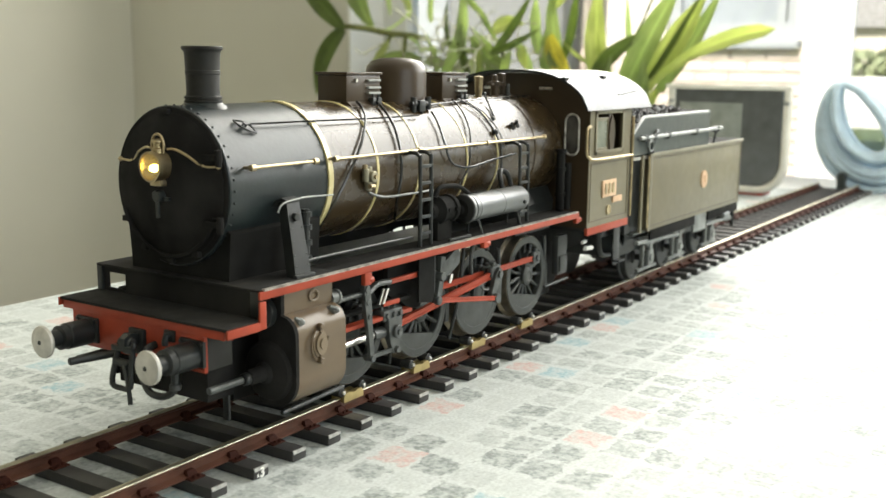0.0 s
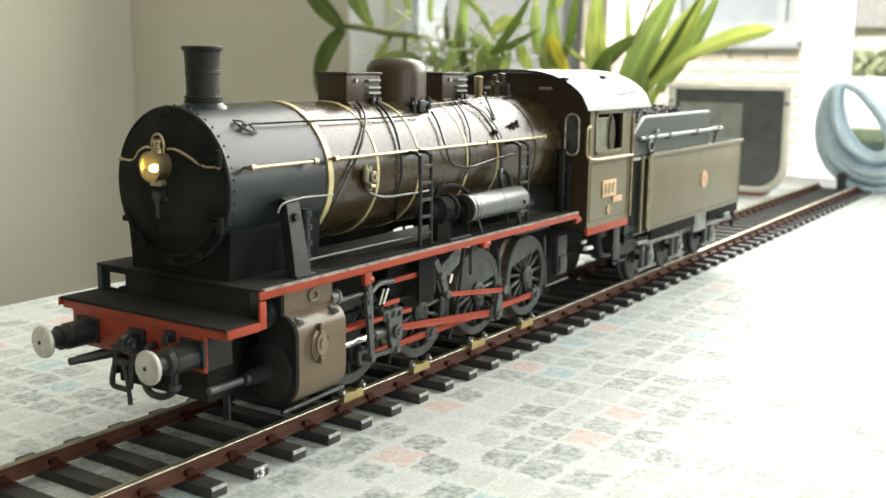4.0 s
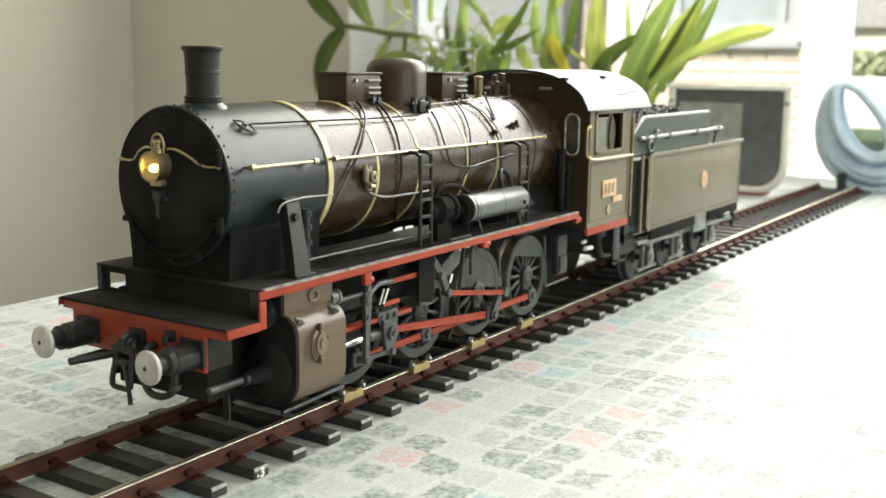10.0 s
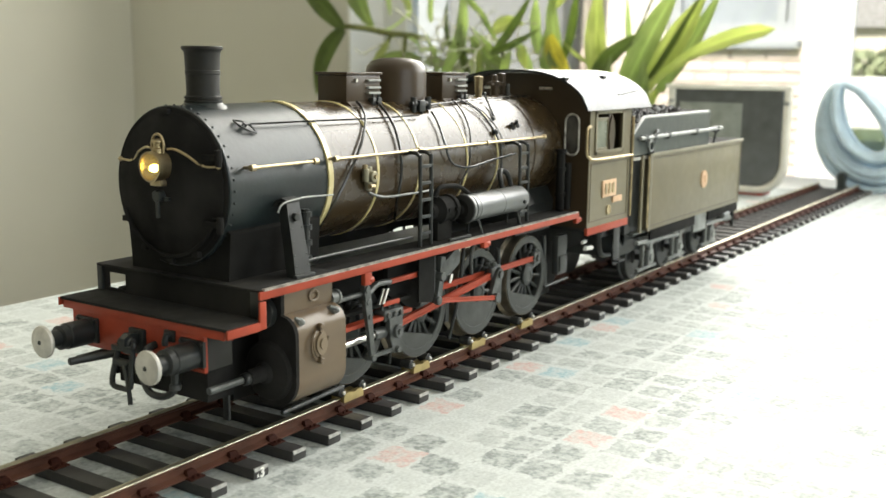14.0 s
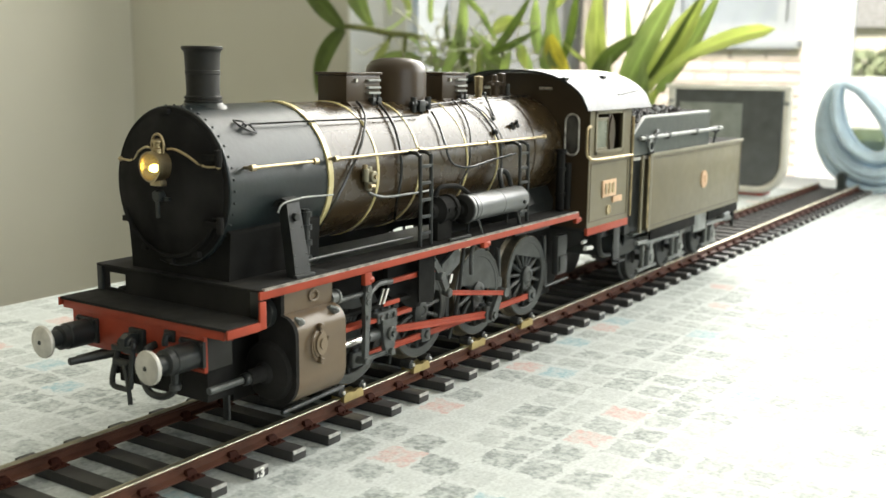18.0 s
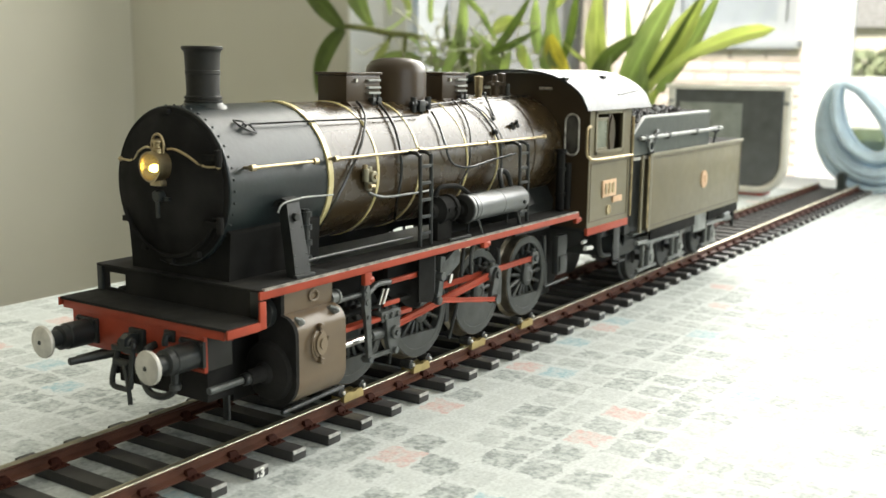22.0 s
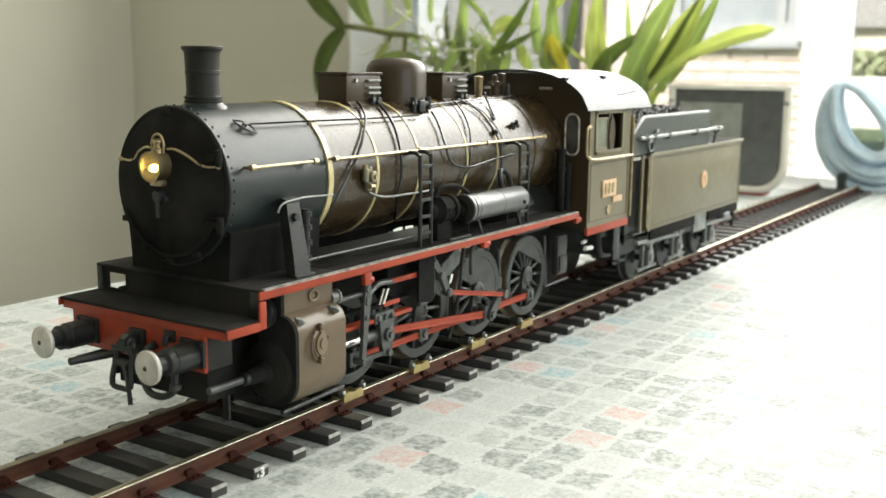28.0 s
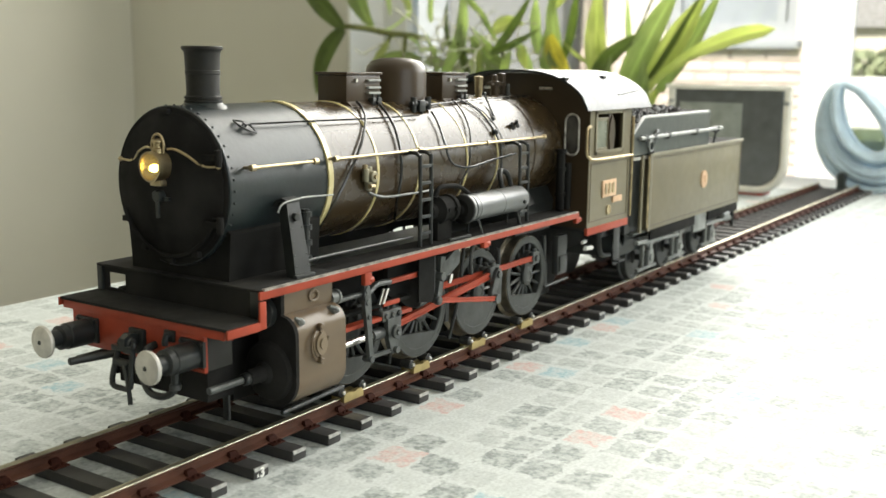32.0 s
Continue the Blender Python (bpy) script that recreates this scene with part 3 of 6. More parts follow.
class Plant:
    def __init__(self, label, y):
        self.rng = random.Random(int(y))
        self.root = empty("potted_plant", label, "plant", "window plants", at=(-955, y, -12))
        self.y = y
        bm = B()
        lathe(bm, (0, 0, 0), (0, 0, 1), [(34, 0), (46, 78), (49, 80), (49, 92), (45, 92), (43, 80)], 24)
        part("pot", bm, TERRA, self.root)
        part("soil", cyl(B(), (0, 0, 78), (0, 0, 84), 44, seg=20), SOIL, self.root)

    def place(self, ob):
        ob.location = (0.955, -self.y * 0.001, 0.012)

    def leaf(self, y0, z0, y1, z1, bend, width, tone, shape="blade", x=None):
        x = -885 + self.rng.uniform(-16, 16) if x is None else x
        self.place(part("leaf", leaf_mesh(B(), (x, y0, z0), (x + self.rng.uniform(-15, 15), y1, z1), bend, width, self.rng.uniform(-6, 10), shape), LEAF[tone], self.root, smooth=60))

    def stem(self, y0, z0, y1, z1, bend, width, tone):
        x = -885
        m = ((y0 + y1) / 2, (z0 + z1) / 2 + bend)
        self.place(part("stem", tube(B(), [(x, y0, z0), (x, *m), (x, y1, z1)], width / 2, 8, 4), LEAF[tone], self.root))

    def roots(self, count, ya, yb, za, zb):
        for _ in range(count):
            p = Vector((-890, self.rng.uniform(ya, yb), self.rng.uniform(za, zb)))
            pts = [p.copy()]
            d = Vector((0, self.rng.uniform(-1, 1), self.rng.uniform(-0.7, 0.5)))
            for _ in range(8):
                d += Vector((self.rng.uniform(-0.3, 0.3), self.rng.uniform(-0.45, 0.45), self.rng.uniform(-0.5, 0.35)))
                p = p + d.normalized() * 10
                pts.append(p.copy())
            self.place(part("aerial_root", tube(B(), pts, self.rng.uniform(0.7, 1.5), 6, 3), ROOT, self.root))


def plants():
    p = Plant("potted orchid with thick dark leaves and pale roots", -700)
    p.stem(-669, 13, -653, 189, 4.3, 7.1, "stem")
    p.leaf(-771, 196, -838, 88, -15, 34, "dark", "blade", -880)
    p.leaf(-769, 196, -858, 268, -6, 30, "dark")
    p.leaf(-756, 284, -729, 196, -4, 36, "mid")
    p.leaf(-700, 262, -700, 216, 0, 9, "pale")
    p.stem(-785, 202, -683, 189, 2.0, 9.5, "stem")
    p.stem(-683, 189, -606, 178, 2.8, 9.0, "stem")
    p.stem(-681, 188, -703, 149, 0, 6.5, "stem")
    p.stem(-692, 193, -642, 223, -3.0, 4.2, "pale")
    p.leaf(-704, 150, -619, 151, 5, 15, "mid")
    p.leaf(-683, 178, -712, 146, 3, 13, "lime")
    p.leaf(-668, 256, -652, 210, 4.3, 13, "lime")
    p.leaf(-690, 176, -640, 182, 9, 5, "pale", "strap")
    p.leaf(-640, 182, -606, 160, 6, 5, "pale", "strap")
    p.roots(14, -690, -610, 150, 186)
    p = Plant("potted orchid with green leaves and tangled aerial roots", -560)
    p.stem(-563, 19, -575, 142, 0, 12.8, "pale")
    p.leaf(-573, 128, -536, 256, -13, 22, "pale", "strap", -872)
    p.leaf(-533, 128, -547, 252, 5, 17, "dark", "strap")
    p.leaf(-546, 244, -480, 172, 9, 11, "mid", "strap")
    p.leaf(-490, 188, -444, 201, 9, 22, "lime")
    p.leaf(-484, 160, -425, 247, -6, 14, "dark", "strap", -866)
    p.leaf(-486, 158, -411, 195, -4, 11, "dark", "strap", -864)
    p.leaf(-524, 186, -464, 136, -9, 36, "mid", "blade", -876)
    p.leaf(-531, 162, -494, 129, -5, 24, "pale")
    p.leaf(-441, 171, -423, 136, 3, 17, "lime")
    p.leaf(-626, 147, -566, 134, 4, 17, "mid")
    p.leaf(-610, 128, -640, 152, 3, 15, "mid")
    p.leaf(-590, 126, -606, 172, -2, 12, "pale")
    p.leaf(-566, 126, -520, 148, 5, 20, "pale")
    p.leaf(-504, 126, -474, 152, 4, 20, "mid")
    p.leaf(-520, 122, -512, 168, -4, 16, "lime")
    p.leaf(-470, 128, -452, 164, -3, 16, "mid")
    p.leaf(-596, 205, -601, 262, 0, 11, "pale", "strap")
    p.leaf(-578, 160, -586, 240, 2, 9, "dark", "strap", -900)
    p.leaf(-565, 170, -559, 250, -2, 11, "pale", "strap", -905)
    p.leaf(-512, 214, -486, 176, 4, 8, "mid")
    p.leaf(-606, 188, -580, 156, -4, 4, "pale", "strap")
    p.leaf(-594, 154, -560, 184, 5, 4, "pale", "strap")
    p.leaf(-560, 172, -507, 164, -4, 4, "pale", "strap")
    p.leaf(-540, 196, -515, 158, 5, 4, "pale", "strap")
    p.leaf(-622, 161, -570, 158, 5, 4, "pale", "strap")
    p.roots(58, -636, -500, 138, 190)
    p = Plant("potted plant with long green and one yellowed leaf", -430)
    p.stem(-473, 23, -479, 165, 1.4, 5.7, "stem")
    p.leaf(-426, 158, -437, 242, 5, 19, "pale", "blade", -900)
    p.leaf(-403, 122, -417, 198, 5, 23, "mid")
    p.leaf(-424, 122, -446, 176, -4, 14, "pale")
    p.leaf(-385, 130, -397, 258, 3, 22, "mid", "strap")
    p.leaf(-396, 224, -364, 238, 8, 19, "lime")
    p.leaf(-376, 150, -354, 250, -4, 15, "dark", "strap")
    p.leaf(-393, 184, -358, 128, -8, 29, "yellow", "blade", -868)
    p.leaf(-399, 170, -372, 122, -3, 10, "mid", "blade", -872)
    p.leaf(-372, 173, -320, 141, -3, 6, "lime", "strap")
    p.leaf(-404, 76, -410, 160, -1.4, 16, "mid", "strap")
    p.leaf(-372, 84, -346, 130, -2.8, 14, "lime", "strap")
    p.roots(14, -495, -411, 135, 171)
    p = Plant("potted plant with long arching strap leaves", -290)
    p.leaf(-305, 79, -327, 262, 12, 33, "lime", "blade")
    p.leaf(-306, 120, -327, 190, 3, 7, "lime", "strap", -866)
    p.leaf(-282, 87, -294, 250, 0, 10, "pale", "strap", -900)
    p.stem(-284, 168, -247, 240, -7, 3.2, "stem")
    p.leaf(-330, 122, -258, 188, 5, 22, "dark", "blade", -870)
    p.leaf(-290, 96, -205, 258, 3, 36, "mid", "strap", -884)
    p.leaf(-274, 96, -172, 250, -4, 33, "lime", "strap", -890)
    p.leaf(-268, 92, -178, 246, -2, 9, "dark", "strap", -872)
    p.leaf(-240, 110, -158, 248, -4, 22, "mid", "strap", -898)
    p.leaf(-262, 92, -75, 190, 21, 26, "lime", "paddle", -862)
    p.leaf(-244, 78, -250, 152, 0, 19, "mid", "strap", -868)
    p.leaf(-258, 80, -238, 124, 0, 13, "lime", "strap")
    p.leaf(-312, 79, -297, 159, -2.1, 12, "mid", "strap")


plants()


# ---- outdoors ----
def outdoors():
    bm = B()
    box(bm, -60000, 60000, -60000, 60000, -1000, -900)
    tagged(part("ground", bm, GRASSM), "green lawn outside the window", "lawn", kind="structure")
    house = empty("brick_house", "sunlit pink brick house with grey-framed windows outside", "house", at=(-6100, -2500, -900))

    def put(n, b, m, lab="", bev=0.0, parent=house):
        ob = part(n, box(B(), *b, bev), m, parent, lab)
        ob.location = (6.1, 2.5, 0.9)
        return ob
    put("wall", (-6300, -6030, -7000, -2250, -900, 4500), MORTAR)
    put("wall", (-6300, -6030, -2250, -1420, -900, 300), MORTAR)
    put("wall", (-6300, -6030, -2250, -1420, 1700, 4500), MORTAR)
    put("wall", (-6300, -6030, -1420, -1340, -900, 4500), MORTAR)
    put("corner_pier", (-5950, -5900, -1340, -1065, -900, 4500), WHITER, "white rendered corner pier")
    put("roof", (-8500, -5800, -7200, -1100, 4500, 4750), ROOFM, "grey tiled roof edge", 20)
    put("sill", (-6100, -5930, -2330, -1380, 265, 320), GREYF, "grey stone window sill", 8)
    w = put("window_frame", (-6200, -6100, -2250, -2180, 320, 1700), GREYF)
    put("window_frame", (-6200, -6100, -1490, -1420, 320, 1700), GREYF)
    put("window_frame", (-6200, -6100, -2180, -1490, 320, 430), GREYF)
    put("window_frame", (-6200, -6100, -2180, -1490, 1600, 1700), GREYF)
    put("window_frame", (-6200, -6100, -1560, -1510, 430, 1600), GREYF)
    put("pane", (-6160, -6150, -2180, -1490, 430, 1600), PANEG)
    put("grey_annexe", (-5990, -5700, -4300, -2830, -900, 2400), SHED, "pale grey boarded annexe")
    put("annexe_door", (-5700, -5680, -4100, -3700, -900, 1100), GREYF, "grey door")
    put("drain_pipe", (-5990, -5900, -2770, -2660, -900, 4500), mat("brown_grey_pipe", (0.3, 0.26, 0.21), 0.6, vary=0.08, scale=6), "grey-brown drain pipe", 20)
    # bricks on the stretch beside and below the window
    me = part("brick", box(B(), 0, 28, 0, 210, 0, 58, 2), BRICK, house).data
    first = bpy.data.objects["brick"]
    k = 0
    for r in range(16):
        for c in range(17):
            y = -4800 + c * 222 + (111 if r % 2 else 0)
            if y > -1460:
                continue
            o = first if k == 0 else bpy.data.objects.new("brick", me)
            if k:
                scene.collection.objects.link(o)
                o.parent = house
            o.location = (6.1 - 6.031, 2.5 + y * 0.001, 0.9 + (-850 + r * 70) * 0.001)
            k += 1
    far = empty("far_house", "pale house with a grey roof far outside", "house", at=(-26000, -3000, -900))
    for n, b, m in (("wall", (-30000, -26000, -14000, 8000, -900, 1140), RENDERW), ("roof", (-30200, -25700, -14200, 8200, 1140, 4200), ROOFM)):
        ob = part(n, box(B(), *b, 15), m, far)
        ob.location = (26, 3, 0.9)
    gw = part("garden_wall", box(B(), -20000, -19800, -12000, 8000, -900, 20, 10), WHITER)
    tagged(gw, "low pale rendered garden wall in front of the hedge", "garden wall")
    # a clipped hedge of many small leaf clumps
    rng = random.Random(9)
    vs, fs = [], []
    for _ in range(9000):
        c = Vector((-20700 + rng.uniform(-500, 500), rng.uniform(-11000, 7000), -900 + 1400 * rng.random() ** 0.6))
        u = Vector((rng.uniform(-1, 1), rng.uniform(-1, 1), rng.uniform(-1, 1))).normalized() * 120
        v = u.cross(Vector((rng.uniform(-1, 1), rng.uniform(-1, 1), rng.uniform(-1, 1)))).normalized() * 80
        i = len(vs)
        vs += [c - u, c + v, c + u, c - v]
        fs.append((i, i + 1, i + 2, i + 3))
    me = bpy.data.meshes.new("hedge")
    me.from_pydata([[q * 0.001 for q in v] for v in vs], [], fs)
    me.materials.append(HEDGE)
    tagged(new("hedge", me), "clipped green hedge in the garden", "hedge", kind="stuff")


outdoors()


# ---- the locomotive ----
loco = empty("steam_locomotive", "brown and black model steam locomotive with red edging on rollers", "locomotive")
ZB, RB = 95.2, 29.4            # height of the boiler's axis and its radius
AZ, WR, CR = 27.3, 22.0, 10.3  # axle height, wheel radius, crank radius
Y_W, Y_C, Y_M, Y_E = 26.5, 30.2, 34.5, 38.6   # wheel face, coupling rod, connecting rod, valve gear


def P(name, bm, m, label="", parent=None, smooth=32):
    return part(name, bm, m, parent or loco, label, smooth)


def on_boiler(x, deg, r=30.4):
    a = radians(deg)
    return (x, r * math.sin(a), ZB + r * math.cos(a))


def boiler():
    sb = P("smokebox", lathe(B(), (126, 0, ZB), (1, 0, 0), [(29.8, 0), (29.8, 54.2), (29.9, 55.3), (29.6, 55.8), (26, 56)], 64), DRUM, "satin black smokebox drum")
    bm = B()
    for i in range(44):
        a = 2 * math.pi * i / 44
        for x in (179.6,):
            c = Vector((x, 29.85 * math.cos(a), ZB + 29.85 * math.sin(a)))
            bmesh.ops.create_icosphere(bm, subdivisions=2, radius=0.48, matrix=Matrix.Translation(c))
    for i in range(30):
        c = on_boiler(129 , -140 + i * 280 / 29, 30.0)
        bmesh.ops.create_icosphere(bm, subdivisions=1, radius=0.32, matrix=Matrix.Translation(c))
    P("rivet_rows", bm, DRUM, parent=sb)["kind"] = "stuff"
    bm = B()
    lathe(bm, (181.6, 0, ZB), (1, 0, 0), [(27.4, 0), (27.4, 1.2), (26.4, 1.7), (24.0, 1.9), (18.0, 3.6), (10.0, 4.9), (0.5, 5.4)], 56)
    door = P("smokebox_door", bm, PLATE, "dull black dished smokebox door")
    P("front_ring", lathe(B(), (182.02, 0, ZB), (1, 0, 0), [(29.3, 0), (29.2, 0.4), (27.2, 0.5), (26.8, 0.2)], 64), PLATE, "dull black front ring", parent=sb)
    bm = B()
    tube(bm, [(184.3, 25.8 * math.sin(a), ZB + 25.8 * math.cos(a)) for a in [radians(112 + 136 * i / 24) for i in range(25)]], 0.8, 6, 1)
    P("door_rim", bm, PLATE, parent=door)
    for z in (-12, 12):
        bm = B()
        box(bm, 182.5, 185.2, 19, 27.2, ZB + z - 1.1, ZB + z + 1.1, 0.4)
        cyl(bm, (184.5, 27.0, ZB + z - 3), (184.5, 27.0, ZB + z + 3), 1.3, seg=10)
        P("hinge", bm, PLATE, parent=door)
    bm = B()
    cyl(bm, (186, 0, ZB - 3), (190, 0, ZB - 3), 2.2, seg=14, bev=0.4)
    box(bm, 188.5, 189.6, -0.7, 0.7, ZB - 11, ZB - 3, 0.3)
    box(bm, 187.2, 188.3, -0.7, 5, ZB - 4.5, ZB - 3.2, 0.3)
    P("door_handle", bm, BLACK, parent=door)
    for a in range(0, 360, 30):
        if 120 < a < 250 or a in (0,):
            bm = B()
            y, z = 27.6 * math.sin(radians(a)), ZB + 27.6 * math.cos(radians(a))
            box(bm, 182.5, 184.6, y - 1.6, y + 1.6, z - 1.1, z + 1.1, 0.4)
            P("door_dog", bm, PLATE, parent=door)
    P("boiler", lathe(B(), (-78, 0, ZB), (1, 0, 0), [(29.6, 0), (29.6, 30), (RB, 31), (RB, 204)], 64), BROWN, "brown lacquered boiler barrel")
    for x, w in ((126.3, 3.1), (94.0, 1.7), (63.0, 1.7), (22.5, 1.5), (-6.5, 1.5), (-46.5, 1.4)):
        P("boiler_band", lathe(B(), (x - w / 2, 0, ZB), (1, 0, 0), [(RB - 0.3, 0), (RB + 0.75 * (w > 3) + 0.35, 0.15), (RB + 0.75 * (w > 3) + 0.35, w - 0.15), (RB - 0.3, w)], 64, caps=False), YELLOW if x > -40 else BROWN, "yellow painted band" if x > -40 else "")
    P("apron_plate", box(B(), 8, 139, -30.6, -29.6, 49.6, 60.6, 0.2), BLACK)
    P("apron_plate", prism(B(), [(-36, 60.6), (-36, 53.2), (-18, 53.6), (-3, 54.0), (3.4, 53.2), (8, 51.6), (8, 60.6)], "y", -30.6, -29.6), BLACK)
    P("apron_plate", prism(B(), [(-70, 60.6), (-70, 49.6), (-44, 49.6), (-43, 52.0), (-38.5, 53.2), (-37, 52.0), (-36, 49.6), (-18, 49.6), (-18, 60.6)], "y", -30.6, -29.6), BLACK)
    for x in (2.6, -8.6):
        P("apron_post", box(B(), x - 0.8, x + 0.8, -30.6, -29.6, 49.6, 60.6, 0.2), BLACK)
    # saddle under the smokebox
    bm = B()
    prism(bm, [(-26, 61.8), (26, 61.8), (26.6, 70), (27.4, 79.5), (24, 82), (-24, 82), (-27.4, 79.5), (-26.6, 70)], "x", 130, 179.8)
    P("saddle", bm, MATT)
    bm = B()
    prism(bm, [(-24, 50), (24, 50), (26, 66), (22, 74), (-22, 74), (-26, 66)], "x", -76, -36)
    P("firebox_side", bm, BLACK)


boiler()


def chimney_and_boxes():
    ch = P("chimney", lathe(B(), (165, 0, 119), (0, 0, 1), [(7.0, 6.6), (7.2, 6.9), (7.2, 7.5), (6.7, 7.7), (6.7, 8.0), (7.15, 8.2), (7.15, 8.9), (6.4, 9.3), (6.25, 11), (6.4, 17.2), (6.62, 17.4), (6.62, 18.6), (6.45, 18.8), (6.7, 24.8), (7.0, 25.8), (7.7, 26.5), (7.8, 27.3), (7.5, 27.6), (6.0, 27.5), (5.6, 22)], 40), STACKP, "dull black chimney with a raised band and a thin rim")
    P("chimney_foot", lathe(B(), (165, 0, 119), (0, 0, 1), [(13.0, 0), (11.6, 3.0), (9.0, 5.0), (7.4, 6.4), (6.6, 7.0)], 40), DRUM, parent=ch)
    P("dome", lathe(B(), (41, 0, 116), (0, 0, 1), [(18.0, 0), (16.4, 4.0), (15.0, 7), (14.6, 9), (14.6, 20.6), (13.9, 23.8), (11.8, 26.2), (7.4, 27.6), (2.0, 28.0), (0.1, 28.0)], 44), BROWNB, "brown steam dome with a flat rounded top")
    for x0, x1 in ((64.2, 88.8), (-9.5, 13.0)):
        bm = B()
        box(bm, x0, x1, -8.2, 8.2, 121, 136, 0.8)
        prism(bm, [(-8.2, 124.5), (8.2, 124.5), (13.0, 121.0), (13.0, 119.5), (-13.0, 119.5), (-13.0, 121.0)], "x", x0 + 0.2, x1 - 0.2)
        b = P("sandbox", bm, BROWNB, "square brown sandbox with a flat lid")
        P("lid", box(B(), x0 - 0.7, x1 + 0.7, -9.0, 9.0, 136.0, 137.2, 0.4), BROWNB, parent=b)
        for i, z in enumerate((133.6, 130.4, 128.0)):
            P("step_bar", box(B(), x0 + 1.5, x0 + 10.5, 8.2, 9.8, z - 0.45, z + 0.45, 0.15), EDGEG, "bright steel bar", parent=b)
        P("knob", cyl(B(), (x1 - 6, 8.1, 133.6), (x1 - 6, 9.3, 133.6), 0.9, seg=10), STEEL, parent=b)
        for k in (-1, 1):
            bm = B()
            for i in (2.5, 6.5):
                box(bm, x0 + i, x0 + i + 2.6, k * 8.2, k * 11.0, 122.2, 126.0, 0.4)
                cyl(bm, (x0 + i + 1.3, k * 10.0, 126), (x0 + i + 1.3, k * 10.0, 127.6), 0.6, seg=8)
            P("sand_valve", bm, GUN, parent=b)
    # safety valve, whistle, fittings before the cab
    P("safety_valve", lathe(B(), (-35, 0, 121), (0, 0, 1), [(2.6, 0), (2.6, 1.5), (1.7, 2.2), (1.7, 5), (2.3, 6), (2.3, 12.5), (2.6, 13), (2.6, 13.8), (1.2, 14.2)], 18), BRASS, "polished brass safety valve")
    bm = B()
    lathe(bm, (-52, 0, 121), (0, 0, 1), [(2.4, 0), (2.4, 9), (3.0, 9.5), (3.0, 11), (1.7, 11.6), (1.7, 14.6), (0.6, 15)], 18)
    lathe(bm, (-60, 0, 121), (0, 0, 1), [(1.6, 0), (1.6, 10), (2.0, 10.4), (2.0, 15.5), (0.6, 16)], 16)
    box(bm, -62, -46, -1.4, 1.4, 130, 131.6, 0.3)
    P("whistle_stand", bm, BROWNB)
    bm = B()
    cyl(bm, (-56, 6, 124), (-56, 6, 131), 1.1, seg=10)
    box(bm, -58.5, -53.5, 5.2, 6.8, 124.6, 125.6, 0.2)
    P("small_valve", bm, GUN)


chimney_and_boxes()


